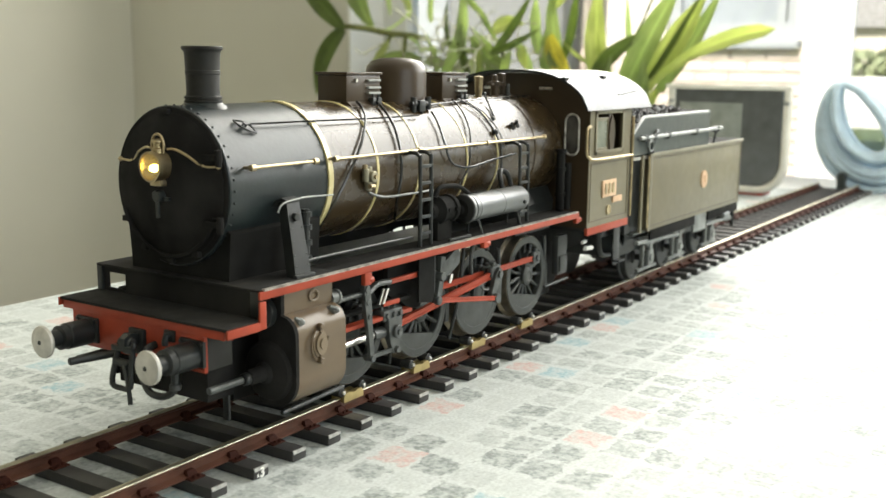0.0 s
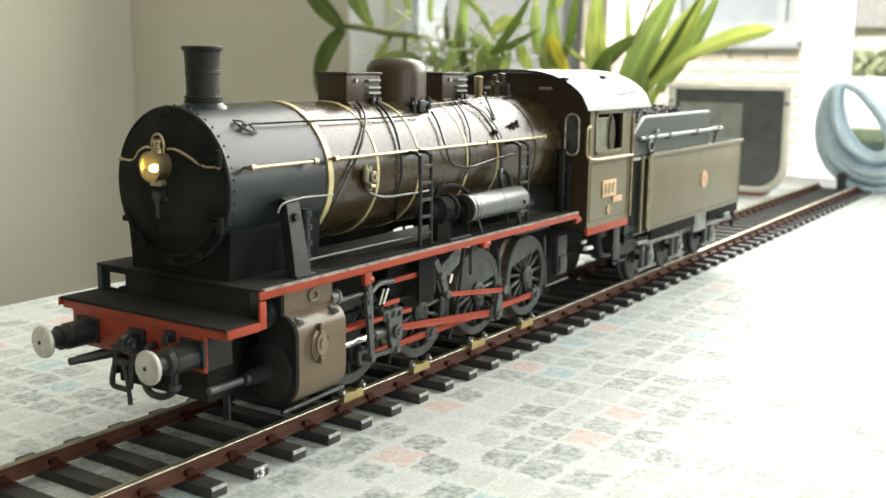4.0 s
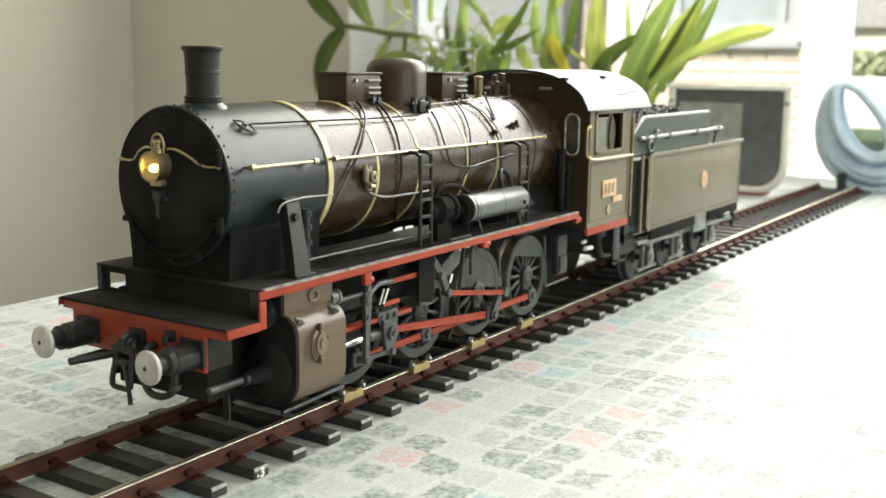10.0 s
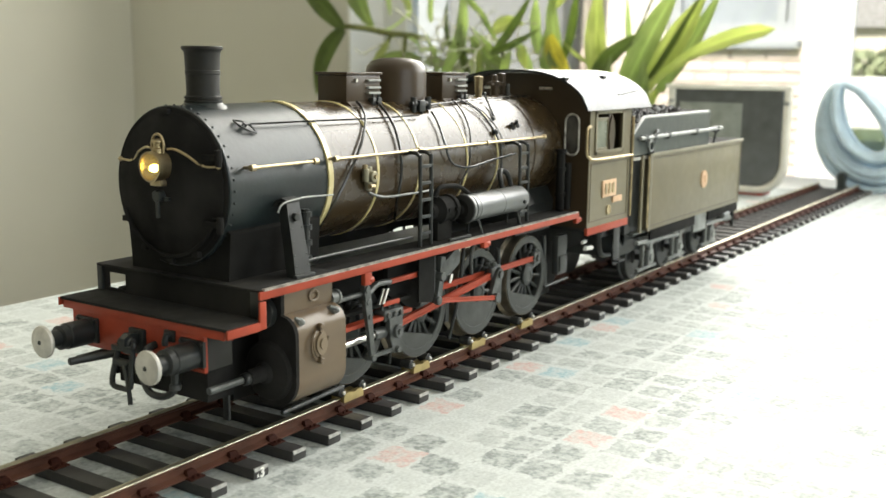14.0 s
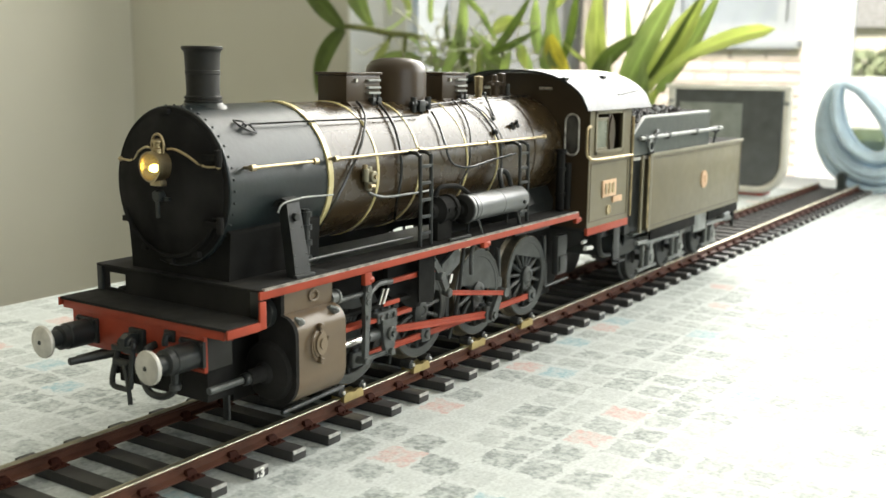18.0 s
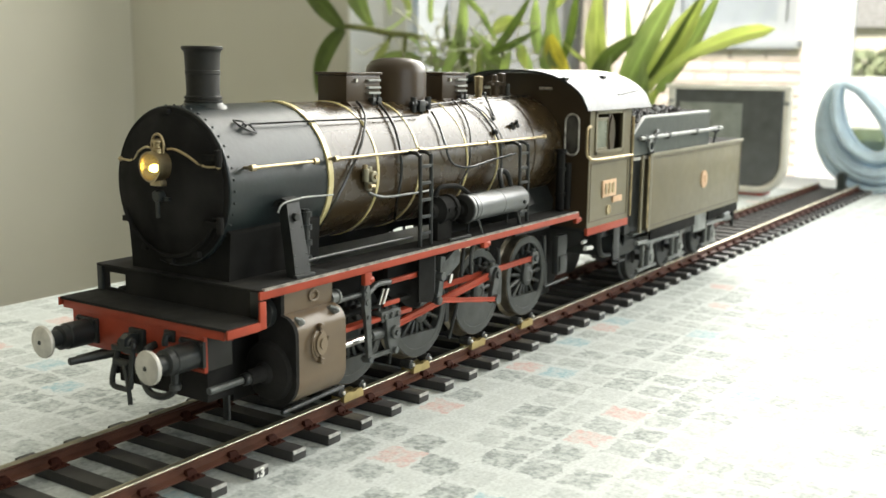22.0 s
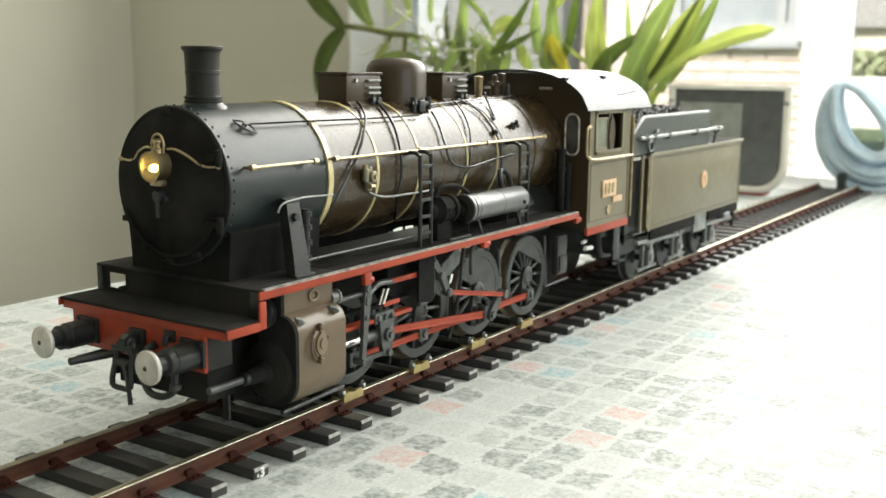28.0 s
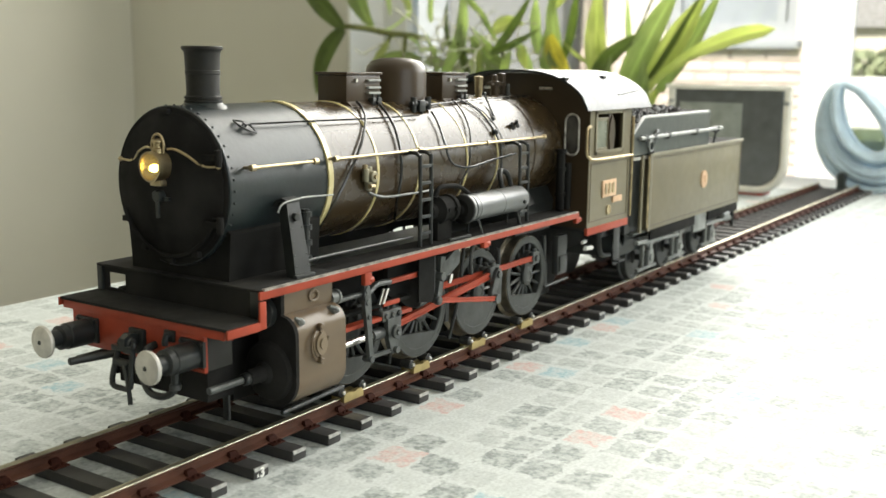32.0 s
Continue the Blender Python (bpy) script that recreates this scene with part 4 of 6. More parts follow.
def pipes():
    def wrap(name, pts, r, m=PIPEB, lift=30.6):
        P(name, tube(B(), [on_boiler(x, a, lift) for x, a in pts], r, 8, 5), m)
    for s in (1, -1):
        wrap("sand_pipe", [(84, s * 19), (88, s * 33), (94, s * 47), (105, s * 67), (116, s * 88), (124, s * 112), (125, s * 138)], 0.61, lift=30.9)
        wrap("sand_pipe", [(70, s * 19), (74, s * 38), (77, s * 60), (79, s * 89), (77, s * 120), (69, s * 140)], 0.65, lift=30.9)
        wrap("sand_pipe", [(40, s * 40), (41.5, s * 52), (43, s * 72), (42, s * 82), (37, s * 91), (22, s * 95), (1, s * 91), (-22, s * 88)], 0.54, lift=31.2)
        wrap("sand_pipe", [(9, s * 22), (13, s * 40), (17, s * 60), (21, s * 77), (24, s * 97), (31, s * 116)], 0.50, lift=30.9)
        wrap("sand_pipe", [(4, s * 22), (-1, s * 40), (-4, s * 60), (-7, s * 80), (-9, s * 104)], 0.54, lift=31.1)
        wrap("sand_pipe", [(-1, s * 20), (-5, s * 44), (-9.5, s * 66), (-10, s * 82)], 0.40, lift=30.9)
        wrap("operating_rod", [(165, s * 42), (130, s * 42.5), (90, s * 43.5), (52, s * 43)], 0.36, MATT, lift=31.0)
        P("pull_rod", tube(B(), [(164, s * 36.0, 86.4), (163.2, s * 36.4, 88.6), (160, s * 36.4, 90.0), (150, s * 35.6, 90.6), (140, s * 33.2, 90.0), (127, s * 31.8, 89.2)], 0.36, 8, 4), EDGEG, "worn pale steel pipe")
        wrap("feed_pipe", [(102, s * 104), (90, s * 110), (70, s * 111), (52, s * 111)], 0.58, UNDER, lift=31.4)
        wrap("top_pipe", [(52, s * 31), (30, s * 28), (0, s * 24), (-40, s * 20), (-72, s * 18)], 0.43, lift=30.6)
        # bracket with the rod's end on the smokebox
        bm = B()
        tube(bm, [on_boiler(167.5, s * 36, 30.4), on_boiler(168.2, s * 41, 31.0), on_boiler(166, s * 46, 31.0), on_boiler(161, s * 49.5, 30.4)], 0.42, 6, 4)
        tube(bm, [on_boiler(167.5, s * 36, 30.4), on_boiler(164.6, s * 39.5, 31.0), on_boiler(162.2, s * 44, 31.0), on_boiler(161, s * 49.5, 30.4)], 0.36, 6, 4)
        cyl(bm, on_boiler(164.8, s * 42.3, 30.0), on_boiler(164.8, s * 42.3, 32.0), 1.0, seg=10)
        cyl(bm, on_boiler(162, s * 41.6, 31.2), on_boiler(166.6, s * 44, 31.2), 0.4, seg=6)
        P("rod_bracket", bm, BLACK)
        bm = B()
        c = Vector(on_boiler(47, s * 32, 31.5))
        box(bm, c.x - 4.5, c.x + 0.5, c.y - 2, c.y + 2, c.z - 2.6, c.z + 2.6, 0.7)
        cyl(bm, c + Vector((-9, 0, 1)), c + Vector((5, 0, 1)), 1.2, seg=12)
        cyl(bm, c + Vector((-9, 0, -2)), c + Vector((-9, 0, 4)), 1.5, seg=10)
        cyl(bm, c + Vector((3, 0, -3)), c + Vector((3, 0, 4)), 1.4, seg=10)
        cyl(bm, c + Vector((-2, s * 1, -7)), c + Vector((-2, s * 1, -2)), 1.0, seg=10)
        P("regulator_valve", bm, BLACK)
        # clack valve
        c = Vector(on_boiler(103, s * 93, 31))
        bm = B()
        cyl(bm, c + Vector((0, 0, -5)), c + Vector((0, 0, 5)), 1.7, seg=12, bev=0.3)
        cyl(bm, c + Vector((0, s * -1, 1)), c + Vector((0, s * 3.8, 1)), 2.4, seg=14, bev=0.3)
        cyl(bm, c + Vector((3.4, s * 1.2, -1)), c + Vector((3.4, s * 1.2, 4.5)), 1.5, seg=12, bev=0.3)
        v = P("clack_valve", bm, DIMBRASS, "tarnished clack valve with small brass caps")
        bm = B()
        cyl(bm, c + Vector((3.6, s * 1.2, 4.5)), c + Vector((3.6, s * 1.2, 6.2)), 1.1, seg=8)
        cyl(bm, c + Vector((0, s * 3.8, 1)), c + Vector((0, s * 4.7, 1)), 1.0, seg=6)
        cyl(bm, c + Vector((-2.6, s * 1.2, -3.4)), c + Vector((1.4, s * 1.8, -3.0)), 1.0, seg=10)
        P("valve_cap", bm, BRASS, "dull brass caps", parent=v)
        for x, a in ((-25, 60), (-31, 58)):
            bm = B()
            c = Vector(on_boiler(x, s * a, 30.5))
            ball(bm, c, 1.2)
            cyl(bm, c + Vector((0, s * 0.6, 1.6)), c + Vector((0, s * 1.0, -2.6)), 0.45, seg=6)
            cyl(bm, c + Vector((-3, 0, -2)), c + Vector((2, s * 1, 1)), 0.6, seg=6)
            P("washout_plug", bm, BLACK)
        P("washout_plug", ball(B(), on_boiler(-5.8, s * 66, 31), 1.6), BLACK)
        bm = B()
        cyl(bm, on_boiler(-12, s * 52, 30.5), on_boiler(-22, s * 20, 33), 0.6, seg=6)
        ball(bm, on_boiler(-9, s * 52, 31), 1.3)
        ball(bm, on_boiler(-22, s * 20, 33), 1.2)
        P("lever", bm, BLACK)
        # handrails
        for x0, x1 in ((138.0, 174.5), (-50.0, 127.5)):
            bm = B()
            cyl(bm, (x0, s * 33.0, 103.5), (x1, s * 33.0, 103.5), 0.62, seg=10)
            r = P("handrail", bm, BRASS, "polished brass handrail")
            n = 2 if x1 > 150 else 4
            for i in range(n):
                x = x1 - 1.0 - i * (x1 - x0 - 2) / (n - 1)
                bm = B()
                cyl(bm, (x, s * 28, 103.2), (x, s * 33.0, 103.5), 0.6, seg=8)
                cyl(bm, (x - 1.4, s * 33, 103.5), (x + 1.4, s * 33, 103.5), 1.25, seg=10, bev=0.3)
                P("stanchion", bm, BRASS, parent=r)


pipes()


def footplate():
    for s in (1, -1):
        a, b = (29.0, 45.3) if s > 0 else (-45.3, -29.0)
        P("running_board", box(B(), -68, 140, min(a, b), max(a, b), 60.6, 61.8, 0.2), PLATE, "dull black chequered running board")
        y0, y1 = (45.3, 46.3) if s > 0 else (-46.3, -45.3)
        v = P("edge_valance", box(B(), -68, 185.2 if s > 0 else 139, y0, y1, 58.5, 61.4, 0.2), RED, "red painted edge angle")
        bm = B()
        n = 200 if s > 0 else 165
        for i in range(n):
            x = -67 + i * 1.25
            box(bm, x, x + 0.75, (44.6 if s > 0 else -46.3), (46.3 if s > 0 else -44.6), 61.4, 62.1)
        P("tread_edge", bm, TREAD, "bright serrated tread edge", parent=v)["kind"] = "stuff"
        if s > 0:
            P("step_valance", box(B(), 182, 185.2, y0, y1, 47.8, 57.9, 0.2), RED)
        P("low_valance", box(B(), 184.9, 201.2, y0 if s > 0 else -44.6, y1 if s > 0 else -43.8, 47.6, 50.7, 0.2), RED)
        P("riser_side", box(B(), 182.7, 183.7, (40 if s > 0 else -43.0), (45.3 if s > 0 else -40), 51.1, 60.6, 0.2), BLACK)
        for x in (123.5, 32.0, -66.0):
            bm = B()
            low = 53.6 if x > 100 else 55.8
            box(bm, x - 2.2, x + 2.2, min(s * 44.6, s * 46.9), max(s * 44.6, s * 46.9), low, 58.6, 0.4)
            cyl(bm, (x - 4.0, s * 45.8, low + 1.7), (x - 1.0, s * 45.8, low + 1.7), 1.35, seg=12, bev=0.4)
            P("bracket", bm, RED)
        # tapered cover of the steam pipe
        bm = B()
        ring_skin(bm, [[(x0, s * (y - 4.5), z), (x1, s * (y - 4.5), z), (x1, s * y, z), (x0, s * y, z)] for x0, x1, y, z in ((160.8, 152.0, 41.4, 61.8), (159.8, 152.0, 38.6, 76), (158.6, 151.6, 35.2, 90))])
        c = P("pipe_cover", bm, COVERP, "dull black tapered steam pipe cover")
        bm = B()
        ring_skin(bm, [[(x, s * y, z) for x, z in ((159.4, z0 - 1.2), (151.2, z0 - 1.2), (151.8, z0), (159.0, z0))] for y, z0 in ((35.5, 90.4), (33, 91.2), (30, 90.0), (27.5, 87.0))])
        P("cover_top", bm, COVERP, parent=c)
        bm = B()
        cyl(bm, (155.6, s * 35.6, 84), (155.6, s * 38.2, 84), 1.7, seg=6)
        for z in (66, 70, 75, 80):
            y = 41.4 - (z - 61.8) * 0.21
            ball(bm, (159.6 - (z - 62) * 0.05, s * y, z), 0.4, 6)
            ball(bm, (152.8, s * y, z), 0.4, 6)
        P("bolts", bm, GUN, parent=c)
        P("cover_foot", box(B(), 151.2, 161.6, min(s * 40.8, s * 42.8), max(s * 40.8, s * 42.8), 61.8, 63.0, 0.2), GUN, parent=c)
        bm = B()
        cyl(bm, (147.6, s * 35, 61.8), (147.6, s * 35, 86), 1.6, seg=10)
        for z in (66, 72, 78, 83):
            cyl(bm, (147.6, s * 35, z), (147.6, s * 35, z + 2), 2.5, seg=10)
        P("lubricator_pipe", bm, BLACK)
        P("drain_bar", tube(B(), [(151, s * 38, 62.5), (150, s * 37.6, 65.6), (146, s * 37, 66.5), (120, s * 37, 66.5), (86, s * 37, 66.5), (78, s * 36, 66)], 0.6, 8, 2), GUN)
        # ladders
        for x, top in ((73.5, 102.5), (-15.0, 102.0)):
            l = P("ladder", tube(B(), [(x + 4.2, s * 40, 62), (x + 4.2, s * 40, top - 4), (x + 4.0, s * 39, top - 0.5), (x + 3.6, s * 36, top + 0.6), (x + 3.4, s * 31, top)], 0.9, 8, 3), BLACK, "black two-rail ladder")
            P("rail", tube(B(), [(x - 4.2, s * 40, 62), (x - 4.2, s * 40, top - 4), (x - 4.2, s * 39, top - 0.5), (x - 4.2, s * 36, top + 0.6), (x - 4.2, s * 31, top)], 0.9, 8, 3), BLACK, parent=l)
            for i in range(5):
                P("rung", box(B(), x - 4.2, x + 4.2, min(s * 39.4, s * 40.6), max(s * 39.4, s * 40.6), 67 + i * 7.4, 68.4 + i * 7.4, 0.2), BLACK, parent=l)
        # air reservoir on its two feet, pump head before it
        t = P("air_tank", lathe(B(), (-12.5, s * 39.5, 74.8), (1, 0, 0), [(4.2, 0), (5.8, 0.8), (6.4, 2.2), (6.4, 50.6), (6.0, 50.7)], 32), TANKP, "glossy grey air reservoir with a dark end cap")
        P("end_ring", lathe(B(), (39.6, s * 39.5, 74.8), (1, 0, 0), [(6.2, 0), (6.9, 0.2), (6.9, 2.0), (6.4, 2.4)], 32, caps=False), TANKP, parent=t)
        P("end_cap", lathe(B(), (37.9, s * 39.5, 74.8), (1, 0, 0), [(5.9, 0), (6.05, 0.2), (6.05, 3.6), (6.7, 3.9), (6.7, 4.9), (6.0, 5.6), (4.6, 6.6), (4.4, 6.2), (2.4, 6.4), (1.6, 7.4)], 32), MATT, "matt black end cap", parent=t)
        P("drain_plug", cyl(B(), (-5.5, s * 45.2, 74.0), (-5.5, s * 46.9, 73.8), 1.0, seg=10, bev=0.2), GUN, parent=t)
        for x in (12.0, 34.5):
            P("tank_band", lathe(B(), (x, s * 39.5, 74.8), (1, 0, 0), [(6.3, 0), (6.52, 0.1), (6.52, 0.6), (6.3, 0.7)], 32, caps=False), TANKP, parent=t)
        for x in (-4, 33):
            bm = B()
            for k in (-1, 1):
                cyl(bm, (x - 0.6, s * (39.5 + k * 2.6), 69.6), (x - 2.4, s * (39.5 + k * 4.2), 61.8), 0.55, seg=8)
            box(bm, x - 1.0, x + 1.0, min(s * 36.4, s * 42.6), max(s * 36.4, s * 42.6), 68.6, 69.6, 0.2)
            P("tank_foot", bm, GUN, parent=t)
        bm = B()
        lathe(bm, (46.5, s * 35.2, 75.6), (1, 0, 0), [(5.2, 0), (6.6, 0.8), (6.6, 3.0), (5.8, 3.6), (5.8, 9.5), (6.6, 10.0), (6.6, 12.2), (5.0, 13.2), (3.6, 14.6), (3.4, 17.5), (2.0, 18.2)], 24)
        box(bm, 48, 60, min(s * 32.6, s * 37.6), max(s * 32.6, s * 37.6), 61.8, 71, 0.6)
        for x in (50, 56.5):
            cyl(bm, (x, s * 40.6, 76), (x, s * 42.2, 76), 1.1, seg=8)
        P("air_pump", bm, MATT, "matt black air pump with flanged ends")
        P("pump_hose", tube(B(), [(62, s * 37, 82), (59, s * 37.2, 86), (52, s * 37.6, 86.4), (44, s * 38, 85.6), (39, s * 38.4, 83.4), (34, s * 38.6, 80.6)], 1.15, 8, 3), MATT)
        bm = B()
        tube(bm, [(1, s * 37, 80), (2, s * 36, 86), (-2, s * 34, 89), (-7, s * 35, 87), (-8, s * 37, 80)], 1.3, 8, 3)
        P("steam_loop", bm, BLACK)
        bm = B()
        cyl(bm, (-66, s * 35, 61.8), (-66, s * 35, 94), 2.4, seg=16, bev=0.6)
        cyl(bm, (-73, s * 36, 61.8), (-73, s * 36, 88), 2.0, seg=12, bev=0.4)
        for z in (70, 84, 94):
            cyl(bm, (-66, s * 35, z), (-66, s * 35, z + 2), 3.0, seg=16)
        P("injector", bm, MATT)
        P("washing_board", box(B(), 40, 58, min(s * 41.5, s * 43.3), max(s * 41.5, s * 43.3), 62.0, 63.2, 0.3), GUN)
    P("front_platform", box(B(), 181.0, 200.8, -43.8, 45.3, 50.0, 51.1, 0.2), FRONTP, "dull black front platform")
    P("upper_platform", box(B(), 140, 183.8, -43.0, 45.3, 60.7, 61.8, 0.2), FRONTP)
    bm = B()
    # riser with two cut-outs
    for y0, y1, z0, z1 in ((-42.6, -38, 50.5, 60.7), (-38, -27.5, 50.5, 52.2), (-38, -27.5, 58.6, 60.7), (-27.5, 27.5, 50.5, 60.7), (27.5, 44, 50.5, 60.7)):
        box(bm, 181.4, 182.6, y0, y1, z0, z1)
    P("riser_plate", bm, FRONTP)
    beam = P("buffer_beam", box(B(), 198.9, 200.0, -37.5, 34.0, 33.6, 50.0, 0.2), RED, "red painted buffer beam")
    P("front_angle", box(B(), 198.9, 200.3, -42.8, 43.5, 46.8, 50.0, 0.2), RED, parent=beam)
    P("end_strip", prism(B(), [(33.0, 46.8), (33.0, 34.7), (26.5, 34.7), (26.5, 33.7), (34.1, 33.7), (34.1, 46.8)], "x", 199.9, 200.5), RED, parent=beam)
    for s in (1, -1):
        P("beam_side", box(B(), 187, 198.9, min(s * 32.6, s * 34.0), max(s * 32.6, s * 34.0), 34, 49, 0.3), ENDP, "dull grey end plate", parent=beam)
        y = s * 28.2
        b = P("buffer", lathe(B(), (199, y, 39.6), (1, 0, 0), [(5.0, 0), (5.0, 11.5), (4.6, 12), (4.6, 14.5), (3.2, 15), (3.2, 19.6)], 24), BLACK, "black buffer housing with a bright face")
        P("base_plate", box(B(), 199.6, 201.2, y - 6, y + 6, 35.6, 45.2, 0.5), BLACK, parent=b)
        P("face", lathe(B(), (218.4, y, 39.6), (1, 0, 0), [(3.0, 0), (5.9, 1.2), (6.1, 1.9), (5.8, 2.6), (3.0, 3.2), (0.9, 3.4)], 32), BUFFERM, "worn bright buffer face", parent=b)
        P("bolt", cyl(B(), (221.3, y, 39.6), (221.95, y, 39.6), 0.9, seg=10), BLACK, parent=b)
        for k in (-1, 1):
            P("plate_bolt", cyl(B(), (201.2, y + k * 4.9, 44.2), (202.0, y + k * 4.9, 44.2), 0.7, seg=6), BLACK, parent=b)
        # guard irons behind the beam
        if s > 0:
            bm = B()
            box(bm, 180, 181.2, 22.5, 25.5, 9, 26, 0.3)
            box(bm, 180, 181.2, 18.8, 25.5, 24.5, 28, 0.3)
            P("guard_iron", bm, BLACK)
    # coupling hook with its screw shackle, hoses and steps under the beam
    hk = P("coupling_hook", prism(B(), [(199.5, 43), (205.5, 44), (208, 42.5), (208.5, 38.5), (205.8, 36.4), (203.5, 37.5), (205, 39.5), (203.6, 40.8), (199.5, 39)], "y", -1.6, 1.6), BLACK, "black draw hook with shackle")
    P("hook_boss", cyl(B(), (205.2, -2.4, 40.6), (205.2, 2.4, 40.6), 2.0, seg=14, bev=0.4), GUN, parent=hk)
    P("hook_plate", box(B(), 199.9, 201.7, -4, 4, 35.5, 45, 0.6), BLACK, parent=hk)
    P("shackle", tube(B(), [(205.5, -3.6, 41), (208, -4.4, 32), (209, -4.8, 25.4), (209, 0, 24.4), (209, 4.8, 25.4), (208, 4.4, 32), (205.5, 3.6, 41)], 1.1, 8, 3), BLACK, parent=hk)
    bm = B()
    cyl(bm, (207.5, -3.6, 33.5), (207.5, 3.6, 33.5), 1.5, seg=12)
    box(bm, 206.6, 208.4, -5.6, 5.6, 37.8, 39.8, 0.4)
    P("screw", bm, BLACK, parent=hk)
    P("handle_bar", tube(B(), [(208.6, 1.5, 33), (209.6, 4.6, 26), (210.0, 5.8, 19.5)], 0.9, 8, 2), BLACK, parent=hk)
    P("brake_pipe", cyl(B(), (199, -12, 33.6), (217.5, -17.8, 33.2), 1.5, seg=12, bev=0.4), BLACK, "black brake pipe")
    for y in (8.5, 24):
        P("hose_stand", tube(B(), [(199, y, 40), (203.5, y, 39), (205, y, 34), (205, y, 28)], 1.5, 8, 3), BLACK)
    hs = P("hose", tube(B(), [(205, 8.5, 30), (205.6, 9.0, 26.6), (206.5, 12.5, 24.4), (206.8, 16.5, 24.0), (206.5, 20.5, 24.6), (205.6, 23.6, 26.8), (205, 24, 30)], 1.35, 8, 3), BLACK)
    for y in (8.5, 24):
        P("hose_clip", cyl(B(), (205.1, y, 27.2), (205.1, y, 29.4), 2.1, seg=12, bev=0.3), GUN, parent=hs)
    bm = B()
    tube(bm, [(199, 17, 44.6), (202.4, 17, 45.0), (203.0, 17, 41.6)], 1.2, 8, 2)
    box(bm, 199.9, 201.4, 14.6, 19.4, 42.6, 46.8, 0.4)
    P("pipe_stub", bm, BLACK)
    P("front_stretcher", box(B(), 184, 197, -15.5, 31.5, 21.5, 34.5, 0.6), PLATE, "black box under the buffer beam")
    # headlamp on the smokebox door, with the curved brass rail
    hl = P("headlamp", lathe(B(), (184.5, 0, 103.2), (1, 0, 0), [(4.2, 0), (5.3, 0.8), (5.3, 6.2), (5.6, 6.6), (5.6, 7.8), (4.9, 8.0), (4.6, 6.5), (2.6, 4.5)], 32), BRASS, "brass headlamp, lit warm yellow")
    P("reflector", lathe(B(), (189.2, 0, 103.2), (1, 0, 0), [(1.2, 0), (3.4, 0.9), (4.5, 2.0), (4.8, 2.7)], 28, caps=False), REFLECT, parent=hl)
    P("bulb", ball(B(), (190.9, 0.7, 102.7), 1.35, 16), GLOW, "glowing warm yellow bulb", parent=hl)
    g = P("lens", lathe(B(), (191.9, 0, 103.2), (1, 0, 0), [(4.8, 0), (4.8, 0.3), (2.6, 0.8), (0.3, 1.0)], 28), GLASS, "clear glass lens", parent=hl)
    g.visible_shadow = False
    P("lamp_foot", box(B(), 185.5, 190, -2.8, 2.8, 96.0, 98.2, 0.4), BRASS, parent=hl)
    P("vent", lathe(B(), (188, 0, 107.9), (0, 0, 1), [(2.4, 0), (2.4, 1.6), (1.5, 2.0), (1.5, 3.6), (2.1, 4.0), (2.1, 4.8), (0.4, 5.4)], 16), BRASS, parent=hl)
    P("carrying_loop", tube(B(), [(188, -2.6, 108), (188, -3.2, 111), (188, -2.0, 114), (188, 0, 114.8), (188, 2.0, 114), (188, 3.2, 111), (188, 2.6, 108)], 0.5, 8, 3), BRASS, parent=hl)
    for s in (1, -1):
        rl = P("door_rail", tube(B(), [(183.8, s * 26.5, 104.2), (184, s * 18.5, 104.0), (186, s * 13, 107.5), (187, s * 8, 109.6), (187.5, s * 4.5, 109.6)], 0.48, 8, 4), BRASS, "thin brass rail")
        for y in (26, 18.8):
            P("rail_knob", ball(B(), (183.6, s * y, 104.1), 1.0), BRASS, parent=rl)


footplate()


